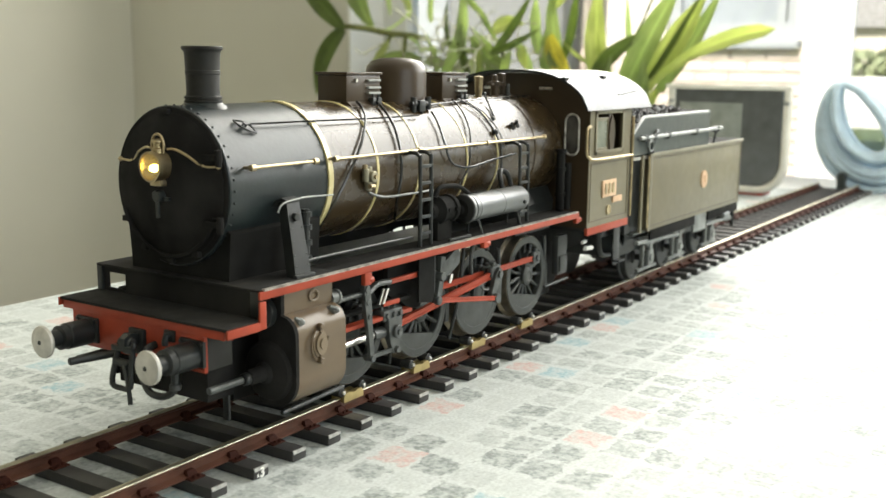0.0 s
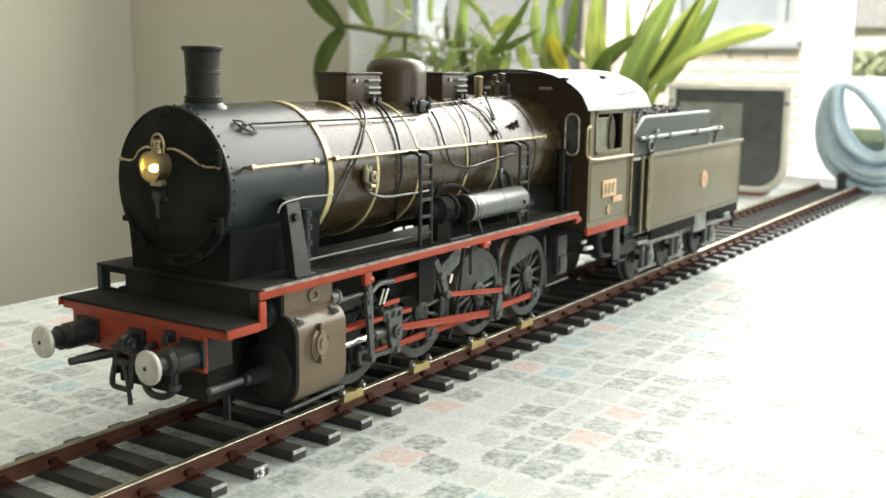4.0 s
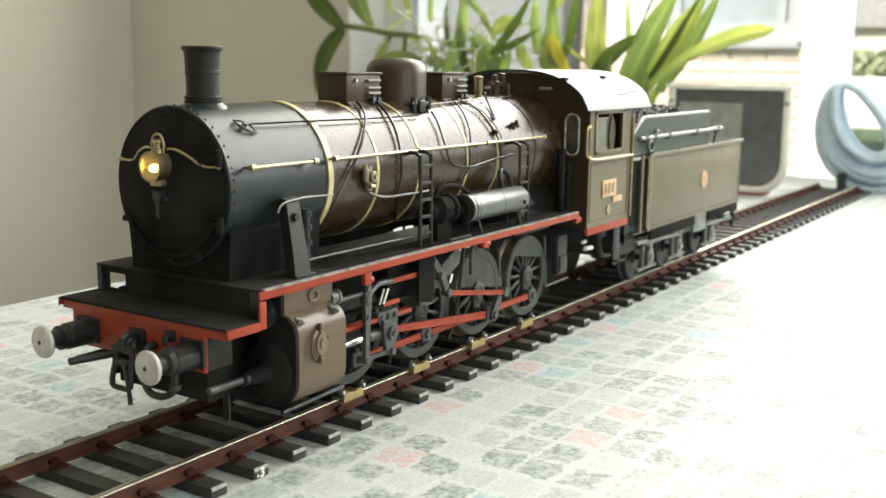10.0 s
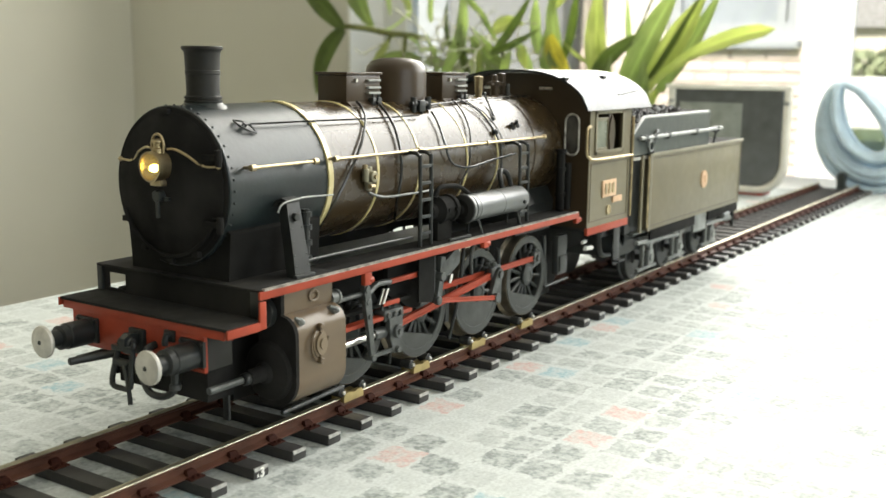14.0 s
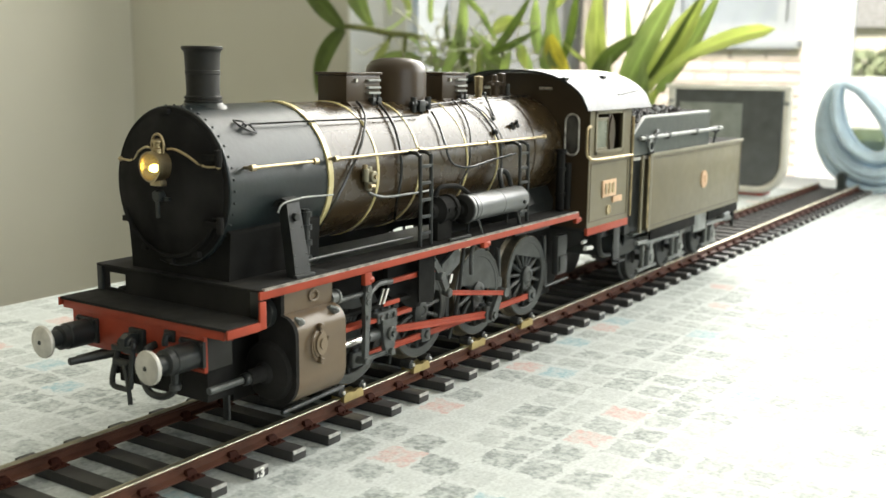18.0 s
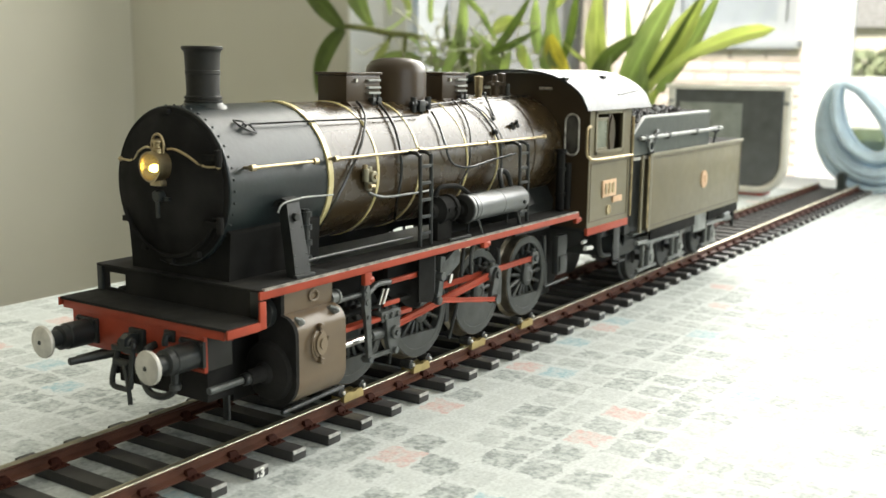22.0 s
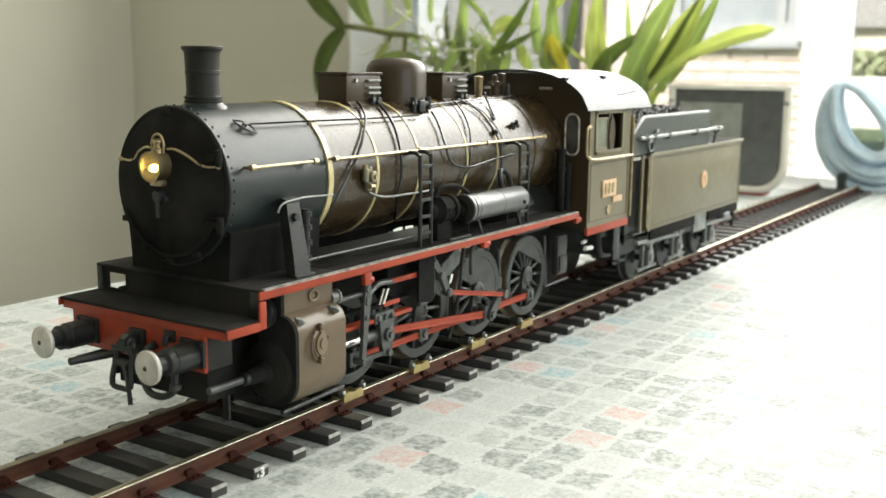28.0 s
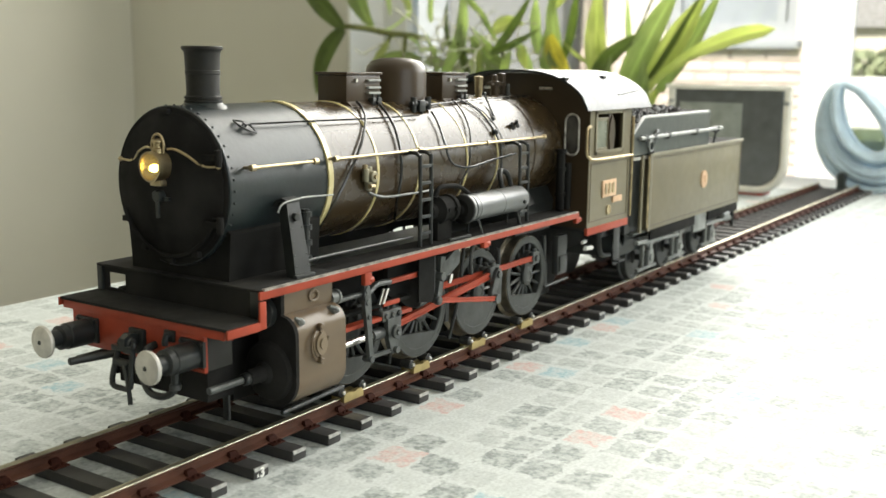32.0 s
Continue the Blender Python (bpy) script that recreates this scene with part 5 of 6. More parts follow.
def cylinders():
    for s in (1, -1):
        side = [(30, 61), (41.5, 61)] + [(41.5, 50.5)] + arc((41.0, 42.0), 7.3, 88, 10, 8) + [(48.3, 38), (48.3, 27)] + arc((37.5, 25.0), 10.8, 8, -85, 10) + [(30, 14.5)]
        c = P("cylinder", prism(B(), [(s * y, z) for y, z in side], "x", 140, 168), TAN, "tan-brown cylinder jacket with an oval cover")
        bm = B()
        lathe(bm, (168, s * 35.5, 27.4), (1, 0, 0), [(11.6, 0), (11.6, 2.2), (10.9, 2.6), (10.5, 3.2), (7.5, 4.2), (4.4, 4.6), (4.2, 5), (3.0, 6), (2.8, 13), (2.0, 13.5), (2.0, 16)], 32)
        P("front_cover", bm, PLATE, "black cylinder cover with tail rod tube", parent=c)
        P("tail_rod", cyl(B(), (183, s * 35.5, 27.4), (200.5, s * 35.5, 27.4), 1.35, seg=14, bev=0.3), GEARG, parent=c)
        P("tail_tip", cyl(B(), (180, s * 35.5, 27.4), (183.5, s * 35.5, 27.4), 2.4, seg=14, bev=0.3), BLACK, parent=c)
        bm = B()
        prism(bm, [(s * y * 1.012, z) for y, z in side], "x", 168, 169.8)
        P("end_plate", bm, PLATE, parent=c)
        bm = B()
        lathe(bm, (169.5, s * 34, 50), (1, 0, 0), [(6.0, 0), (6.0, 3), (5.0, 3.6), (2.6, 4.2), (2.6, 10), (1.8, 10.3)], 24)
        P("valve_cover", bm, BLACK, parent=c)
        bm = B()
        lathe(bm, (140.2, s * 39, 50), (-1, 0, 0), [(3.6, 0), (3.6, 1.4), (2.6, 1.8), (2.6, 4.6), (3.1, 5.0), (3.1, 6.0), (1.8, 6.4), (1.8, 7.2)], 20)
        P("valve_gland", bm, UNDER, "grey valve spindle gland", parent=c)
        bm = B()
        lathe(bm, (140.2, s * 35.5, 27.4), (-1, 0, 0), [(8.5, 0), (8.5, 1.4), (4.2, 2), (4.2, 5), (2.6, 5.4)], 22)
        P("rear_gland", bm, GEARG, parent=c)
        bm = B()
        for x, z in ((145, 47.4), (165, 46.6)):
            y = 46.6
            cyl(bm, (x, s * (y - 2.5), z), (x, s * (y + 1.2), z + 0.4), 1.9, 1.5, seg=12, bev=0.2)
            ball(bm, (x, s * (y + 1.2), z + 0.4), 1.25)
            cyl(bm, (x + 0.6, s * (y + 1.0), z + 1.0), (x + 2.6, s * (y + 0.2), z + 2.4), 0.5, seg=8)
        P("cover_bolts", bm, UNDER, "grey cover bolts", parent=c)
        bm = B()
        for x in (144, 164):
            cyl(bm, (x, s * 41, 58.6), (x, s * 43.2, 58.6), 1.2, seg=8)
        P("upper_bolts", bm, TAN, parent=c)
        ring = [(151.4 + 2.6 * math.cos(a), s * 41.9, 53.9 + 2.0 * math.sin(a)) for a in [2 * math.pi * i / 20 for i in range(21)]]
        P("ring_ornament", tube(B(), ring, 0.5, 6, 1), TANL, parent=c)
        bm = B()
        n = 22
        ov = [(156.2 + 3.9 * math.cos(2 * math.pi * i / n), 37.2 + 5.3 * math.sin(2 * math.pi * i / n)) for i in range(n)]
        for k, y0, y1 in ((1.0, 48.1, 49.2), (0.8, 49.0, 50.2), (0.4, 50.0, 50.8)):
            prism(bm, [(156.2 + (x - 156.2) * k, 37.2 + (z - 37.2) * k) for x, z in ov], "y", min(s * y0, s * y1), max(s * y0, s * y1))
        P("oval_cover", bm, TANL, "round inspection cover with a curved handle", parent=c)
        bm = B()
        for z in (43.8, 30.6):
            cyl(bm, (156.2, s * 48, z), (156.2, s * 50.4, z), 1.2, seg=10, bev=0.3)
            box(bm, 155.5, 156.9, min(s * 48.2, s * 49.8), max(s * 48.2, s * 49.8), min(z, 37.2 + (z - 37.2) * 0.6), max(z, 37.2 + (z - 37.2) * 0.6), 0.2)
        tube(bm, [(158.2, s * 48.8, 42.4), (161.3, s * 49.8, 40.2), (162.0, s * 49.8, 36.8), (160.8, s * 49.8, 33.2), (158.0, s * 48.8, 31.4)], 0.55, 6, 3)
        cyl(bm, (152.0, s * 48.2, 38.4), (152.0, s * 50.0, 38.4), 0.9, seg=8)
        P("cover_handle", bm, TAN, parent=c)
        # drain pipe below
        P("drain_pipe", cyl(B(), (168, s * 40, 11.5), (132, s * 40, 12.5), 1.0, seg=8), BLACK, parent=c)
        # made-up black sheet for the darkness around the first wheel's top
        P("dark_screen", box(B(), 96, 139, min(s * 27.2, s * 28.4), max(s * 27.2, s * 28.4), 43, 60.5, 0.3), MATT, "added black plate standing in for the dark over the wheel")
        # slide bars and guide plate
        P("slide_bar", box(B(), 80, 141, min(s * 33.2, s * 37.8), max(s * 33.2, s * 37.8), 33.2, 35.0, 0.3), RED, "red painted lower slide bar")
        P("slide_bar", box(B(), 80, 141, min(s * 33.2, s * 37.0), max(s * 33.2, s * 37.0), 39.0, 40.6, 0.3), MATT)
        P("guide_clip", box(B(), 89.5, 101, min(s * 36.8, s * 37.8), max(s * 36.8, s * 37.8), 39.0, 41.0, 0.3), RED)
        P("guide_cover", prism(B(), [(79, 60.5), (67.5, 60.5), (66.8, 57), (66.8, 38), (68.5, 35.6), (79, 37.4)], "y", min(s * 39.9, s * 40.6), max(s * 39.9, s * 40.6)), MATT, "black cover plate of the guide bracket")
        bm = B()
        prism(bm, [(92, 60.5), (67, 60.5), (64.5, 57), (64.5, 37), (67, 32.5), (76, 32.5), (80, 36), (92, 42)], "y", min(s * 30.5, s * 33), max(s * 30.5, s * 33))
        P("guide_plate", bm, MATT, "black guide bracket plate")
        bm = B()
        tube(bm, [(66, s * 38, 58), (64.5, s * 38.2, 56), (64.5, s * 38.2, 40), (66, s * 38, 36)], 1.0, 8, 2)
        cyl(bm, (61, s * 34, 46), (61, s * 42, 46), 2.2, seg=14, bev=0.3)
        P("link_bracket", bm, GEARG)
        bm = B()
        prism(bm, [(52, 49.5), (39, 56), (36.5, 53), (37, 48), (46, 43.5), (52, 45)], "y", min(s * 33.5, s * 35), max(s * 33.5, s * 35))
        P("lifting_arm", bm, GEARG)
        bm = B()
        for k in (0.0, 1.9):
            prism(bm, [(99.3 + k, 47.2), (100.6 + k, 47.2), (103.9 + k, 41.0), (102.6 + k, 41.0)], "y", min(s * (38.4 - k * 0.4), s * (39.4 - k * 0.4)), max(s * (38.4 - k * 0.4), s * (39.4 - k * 0.4)))
        P("lifting_link", bm, STEEL, "bright double lifting link")
        P("bright_link", prism(B(), [(46.0, 44.5), (48.0, 44.5), (49.5, 40.5), (47.5, 40.5)], "y", min(s * 36.4, s * 37.4), max(s * 36.4, s * 37.4)), STEEL)
        for x0 in (32, -19, -70.5):
            P("brake_hanger", tube(B(), [(x0 + 1, s * 24, 46), (x0, s * 24, 32), (x0 + 2.5, s * 24.2, 18)], 1.3, 8, 2), GUN)
            P("brake_block", box(B(), x0 - 0.5, x0 + 3.0, min(s * 22.4, s * 26), max(s * 22.4, s * 26), 17, 31, 0.6), GUN)
        P("sand_nozzle", tube(B(), [(84, s * 31, 60), (83, s * 29, 30), (80, s * 25, 7)], 0.9, 8, 3), BLACK)
        P("sand_nozzle", tube(B(), [(26, s * 31, 60), (28, s * 29, 30), (30, s * 25, 8)], 0.9, 8, 3), GUN)
        P("guard_ring", tube(B(), [(23, s * 33, 40), (23, s * 33, 52), (17, s * 33, 57), (11, s * 33, 55), (8, s * 33, 50)], 1.0, 8, 3), GUN)
    for s in (1, -1):
        P("main_frame", prism(B(), [(172, 13), (172, 55), (-140, 55), (-140, 34), (-104, 32), (-92, 13)], "y", min(s * 16, s * 19), max(s * 16, s * 19)), MATT, "black frame plate")
        P("front_frame", box(B(), 172, 197.5, min(s * 16, s * 19), max(s * 16, s * 19), 24, 49, 0.4), MATT)
    for x in (150, 82, 31, -20, -72, -130):
        P("frame_stay", box(B(), x - 2, x + 2, -16, 16, 36 if x < -100 else 20, 50), MATT)
    # invented block, there to stop light passing between the wheels
    P("light_block", box(B(), -96, 140, -15, 15, 7, 22, 1.5), MATT, "added black block that keeps light from under the frames")
    P("frame_deck", box(B(), -76, 180, -16, 16, 50, 56), BLACK)


cylinders()


def cab():
    x0, x1 = -135.5, -79.0            # rear and front of the side sheets

    def roof_arc(hw, top, eave, n=26):
        pts = []
        for i in range(n + 1):
            t = -1 + 2 * i / n
            pts.append((hw * t, eave + (top - eave) * (1 - abs(t) ** 2.6) ** 0.62))
        return pts
    for s in (1, -1):
        lo, hi = (44.6, 46.0) if s > 0 else (-46.0, -44.6)
        bm = B()
        # window opening between x=-122 and -86, z=93.5 and 115
        for a in ((x0, x1, 51, 93.5), (x0, -122.5, 93.5, 118), (-86.5, x1, 93.5, 118), (-122.5, -86.5, 115.2, 118)):
            box(bm, a[0], a[1], lo, hi, a[2], a[3])
        side = P("cab_side", bm, OLIVE, "olive-brown cab side sheet")
        # dark leaf-shaped wind deflector at the window's middle post
        bm = B()
        prism(bm, [(-107.5, 93.0), (-110, 94.5), (-111.5, 102), (-110, 110), (-106.8, 114), (-104.5, 110), (-103.2, 102), (-104.8, 94.5)], "y", min(s * 45.0, s * 46.6), max(s * 45.0, s * 46.6))
        P("wind_deflector", bm, BROWNB, "dark brown leaf-shaped wind deflector", parent=side)
        o = s * 46.0
        bm = B()
        for a in ((-124, -121.5, 92, 116.6), (-87.5, -85, 92, 116.6), (-124, -85, 92, 94.2), (-124, -85, 114.6, 116.6)):
            box(bm, a[0], a[1], min(o, o + s * 0.7), max(o, o + s * 0.7), a[2], a[3], 0.15)
        P("window_frame", bm, OLIVE, parent=side)
        P("sliding_frame", box(B(), -106.5, -103.5, min(s * 44.9, s * 45.9), max(s * 44.9, s * 45.9), 94, 115, 0.2), BROWNB, parent=side)
        P("window_pane", box(B(), -103, -89, s * 45.1 - 0.15, s * 45.1 + 0.15, 95.5, 111), DUSTY, "dusty grey-green pane", parent=side)
        bm = B()
        for a in ((-104.5, -102.8, 94, 112.6), (-89.2, -87.4, 94, 112.6), (-102.8, -89.2, 94, 95.6), (-102.8, -89.2, 111, 112.6)):
            box(bm, a[0], a[1], min(s * 44.8, s * 45.7), max(s * 44.8, s * 45.7), a[2], a[3], 0.2)
        P("sliding_sash", bm, OLIVE, parent=side)
        bm = B()
        for a in ((-133, -81, 86.5, 87.3), (-133, -81, 54, 54.8), (-133, -132.2, 54, 87.3), (-81.8, -81, 54, 87.3)):
            box(bm, a[0], a[1], min(o, o + s * 0.25), max(o, o + s * 0.25), a[2], a[3])
        P("lining", bm, LINE, "fine dark lining around the panel", parent=side)
        pl = P("number_plate", box(B(), -115.5, -97.0, min(o, o + s * 0.9), max(o, o + s * 0.9), 66.8, 76.5, 0.2), COPPER, "copper-coloured plate with raised figures", parent=side)
        P("maker_plate", box(B(), -124.5, -111.5, min(o, o + s * 0.8), max(o, o + s * 0.8), 62.6, 66.2, 0.2), COPPER, "small copper plate", parent=side)
        P("round_plate", lathe(B(), (-106.5, o, 59), (0, s, 0), [(2.9, 0), (2.9, 0.8), (2.2, 0.8), (2.0, 0.5), (0.4, 0.6)], 20), BRASS, "small round emblem", parent=side)
        bars = B()
        for i in range(3):
            box(bars, -112.5 + i * 5.0, -109.5 + i * 5.0, min(o + s * 0.8, o + s * 1.3), max(o + s * 0.8, o + s * 1.3), 68.6, 74.8, 0.15)
        part("raised_bars", bars, BRASS, pl)
        P("side_valance", box(B(), x0, x1, min(s * 44.4, s * 46.4), max(s * 44.4, s * 46.4), 46.8, 51, 0.2), RED, "red lower edge")
        r = P("cab_handrail", tube(B(), [(-79.5, s * 46, 108), (-72, s * 48.4, 108.2), (-69.5, s * 48.8, 106), (-69.5, s * 48.8, 95), (-72.5, s * 48.8, 91.6), (-83, s * 48.8, 89.8), (-133, s * 48.8, 89.4)], 0.85, 8, 4), BRASS, "bent brass cab handrail")
        P("entrance_rail", cyl(B(), (-137.0, s * 46.8, 52), (-137.0, s * 46.8, 112), 0.8, seg=8), BRASS, "upright brass entrance rail")
        # steps to the cab
        bm = B()
        box(bm, -137, -128, min(s * 40, s * 45), max(s * 40, s * 45), 24, 25.2, 0.2)
        box(bm, -137, -128, min(s * 40, s * 41), max(s * 40, s * 41), 22, 47, 0.2)
        P("cab_step", bm, BLACK)
        # white pipes and ashpan side below the cab
        P("ashpan_side", box(B(), -86, -74, min(s * 27, s * 31), max(s * 27, s * 31), 23, 46, 1.2), GUN, "dark grey ashpan side")
        P("ashpan_foot", box(B(), -84.5, -75.5, min(s * 30.5, s * 32), max(s * 30.5, s * 32), 25, 34, 0.6), GUN)
        P("pipe_end", cyl(B(), (-99, s * 34, 39), (-103, s * 34, 39.4), 1.1, seg=10), WHITEP, "white pipe end")
        P("pipe_end", cyl(B(), (-103, s * 34, 35), (-112, s * 34, 34.4), 1.3, seg=10), WHITEP, "white pipe end")
        P("reach_rod", cyl(B(), (-60, s * 30, 19), (-86, s * 31, 20), 0.9, seg=8), GUN)
        P("suction_hose", tube(B(), [(-128, s * 30, 46), (-131, s * 30, 34), (-137, s * 29, 26), (-150, s * 29, 24)], 1.6, 8, 4), BLACK)
    # front wall with rounded spectacle windows
    fr = roof_arc(45.6, 136.9, 116.5)
    P("cab_front", prism(B(), [(-45.6, 51)] + fr + [(45.6, 51)], "x", -80.2, -78.8), BROWNB, "brown cab front sheet")
    for s in (1, -1):
        out = arc((s * 35.2, 110.5), 4.2, 0, 180, 8) + arc((s * 35.2, 96.0), 4.2, 180, 360, 8)
        P("spectacle_frame", tube(B(), [(-78.3, y, z) for y, z in out + out[:1]], 0.62, 8, 1), TREAD, "oval dull steel spectacle frame")
        P("spectacle_pane", prism(B(), out, "x", -78.7, -78.4), HAZY, "hazy grey glass")
        P("hand_grip", cyl(B(), (-78.3, s * 18 + 4, 128.5), (-78.3, s * 18 - 4, 128.5), 0.9, seg=8), STEEL)
    P("rear_sheet", box(B(), -134.5, -133.5, -44, 44, 51, 116, 0.2), TAN, "dull brown rear sheet of the cab")
    P("cab_floor", box(B(), -140, -79, -44.5, 44.5, 49, 51), BLACK)
    P("backhead", box(B(), -86, -80.4, -24, 24, 51, 118, 2), BLACK)
    top, bot = roof_arc(48.6, 138.9, 117.0), roof_arc(47.2, 137.5, 117.0)
    P("cab_roof", prism(B(), top + list(reversed(bot)), "x", -160, -70.5), BLACK, "satin black arched cab roof")
    for x, t in ((-72.5, 0.67), (-126, 0.63)):
        bm = B()
        y = 48.6 * t
        z = 117 + 21.9 * (1 - t ** 2.6) ** 0.62
        box(bm, x - 2.2, x + 2.2, y - 1.5, y + 1.5, z - 0.4, z + 1.3, 0.4)
        P("roof_knob", bm, BLACK)
    bm = B()
    tube(bm, [(x, 48.6 * t, 117.1 + 21.9 * (1 - t ** 2.6) ** 0.62) for x, t in ((-118, 0.92), (-132, 0.905), (-146, 0.885), (-159, 0.86))], 0.45, 6, 2)
    P("roof_seam", bm, BLACK)


cab()


# ---- wheels and rods of the engine ----
def driving_wheel(i, s):
    """A spoked wheel about its own axle; the crank pin points up."""
    y0, y1 = (s * 22.6, s * Y_W)
    lo, hi = min(y0, y1), max(y0, y1)
    bm = B()
    lathe(bm, (0, s * 21.6, 0), (0, s, 0), [(5.2, 0), (5.2, 5.6), (4.4, 6.2), (2.6, 6.4), (2.2, 6.0)], 20)
    spokes = []
    for k in range(15):
        a = 2 * math.pi * (k + 0.5) / 15
        d = Vector((math.sin(a), 0, math.cos(a)))
        q = Vector((math.cos(a), 0, -math.sin(a)))
        p0, p1 = d * 4.2, d * 18.6
        n = Vector((0, s, 0))
        rings = []
        for p, w in ((p0, 0.95), (p1, 0.62)):
            c = p + n * 24.4
            rings.append([c + q * w + n * 0.6, c + n * 1.2, c - q * w + n * 0.6, c - q * w - n * 0.8, c + q * w - n * 0.8])
        sp = B()
        ring_skin(sp, rings)
        spokes.append(sp)
    # crank boss
    cyl(bm, (0, s * 23, CR), (0, s * 27.6, CR), 3.6, seg=16, bev=0.4)
    prism(bm, [(-3.4, CR), (3.4, CR), (4.8, 0), (-4.8, 0)], "y", min(s * 23.4, s * 27.2), max(s * 23.4, s * 27.2))
    w = P("driving_wheel", bm, WHEELG, "dark grey spoked driving wheel")
    for sp in spokes:
        part("spoke", sp, WHEELG, w)
    bm = B()
    seg = 48
    prof = [(17.8, 22.6), (17.8, 26.0), (18.2, 26.4), (20.3, 26.4), (20.3, 22.6)]
    ring_skin(bm, [[(r * math.sin(2 * math.pi * k / seg), s * y, r * math.cos(2 * math.pi * k / seg)) for k in range(seg)] for r, y in prof + prof[:1]], True, False)
    part("rim", bm, WHEELG, w)
    bm = B()
    prof = [(20.3, 26.5), (21.6, 26.5), (21.8, 26.2), (21.8, 21.0), (20.3, 21.0)]
    ring_skin(bm, [[(r * math.sin(2 * math.pi * k / seg), s * y, r * math.cos(2 * math.pi * k / seg)) for k in range(seg)] for r, y in prof + prof[:1]], True, False)
    tyre = part("tyre", bm, WHEELG, w)
    bm = B()
    prof = [(21.7, 26.1), (22.0, 26.0), (22.2, 20.6), (23.4, 19.8), (23.8, 19.2), (23.4, 18.6), (21.7, 18.6)]
    ring_skin(bm, [[(r * math.sin(2 * math.pi * k / seg), s * y, r * math.cos(2 * math.pi * k / seg)) for k in range(seg)] for r, y in prof + prof[:1]], True, False)
    part("tread", bm, TYRE, tyre, "bright worn tread and flange")
    bm = B()
    big = i == 2
    edge = 2.4 if big else 10.5
    ang = math.degrees(math.acos(edge / 18.0))
    pts = [(18.0 * math.sin(radians(180 - ang + 2 * ang * k / 24)), 18.0 * math.cos(radians(180 - ang + 2 * ang * k / 24))) for k in range(25)]
    prism(bm, pts, "y", min(s * 23.2, s * 26.2), max(s * 23.2, s * 26.2))
    part("counterweight", bm, WHEELG, w)
    bm = B()
    cyl(bm, (0, s * 27, CR), (0, s * (36.5 if big else 32.4), CR), 1.7, seg=14, bev=0.2)
    part("crank_pin", bm, STEEL, w)
    if big:
        # return crank
        ex, ez = ECC * math.sin(radians(EDEL)), ECC * math.cos(radians(EDEL))
        d = Vector((ex, 0, ez - CR)).normalized()
        q = Vector((d.z, 0, -d.x))
        a, b = Vector((0, 0, CR)), Vector((ex, 0, ez))
        o = [a - d * 3.2 - q * 1.4, a - q * 3.0, b - q * 2.0, b + d * 2.4 - q * 0.8, b + d * 2.4 + q * 0.8, b + q * 2.0, a + q * 3.0, a - d * 3.2 + q * 1.4]
        bm = B()
        prism(bm, [(v.x, v.z) for v in o], "y", min(s * 35.8, s * 38.0), max(s * 35.8, s * 38.0))
        cyl(bm, (ex, s * 37.5, ez), (ex, s * 41.0, ez), 1.6, seg=12, bev=0.2)
        cyl(bm, (0, s * 37.8, CR), (0, s * 39.0, CR), 2.0, seg=6)
        part("return_crank", bm, GEARG, w)
    return w


TYRE = mat("worn_tyre_steel", (0.3, 0.265, 0.2), 0.34, 0.8, vary=0.25, scale=200)
ECC, EDEL = 4.2, 110.0
XM = AXLES[2]
L_ROD, Z_CYL = 91.0, 27.4


def rod_bar(bm, x0, x1, y, h, t, taper=0.0):
    """A fluted bar of I section from x0 to x1 about z = 0."""
    def ring(x, h):
        e, f = h * 0.5, t * 0.55
        return [(x, y + a, z) for a, z in ((-t, -h), (t, -h), (t, -e), (f, -e * 0.8), (f, e * 0.8), (t, e), (t, h), (-t, h), (-t, e), (-f, e * 0.8), (-f, -e * 0.8), (-t, -e))]
    ring_skin(bm, [ring(x0, h), ring(x1, h + taper)])


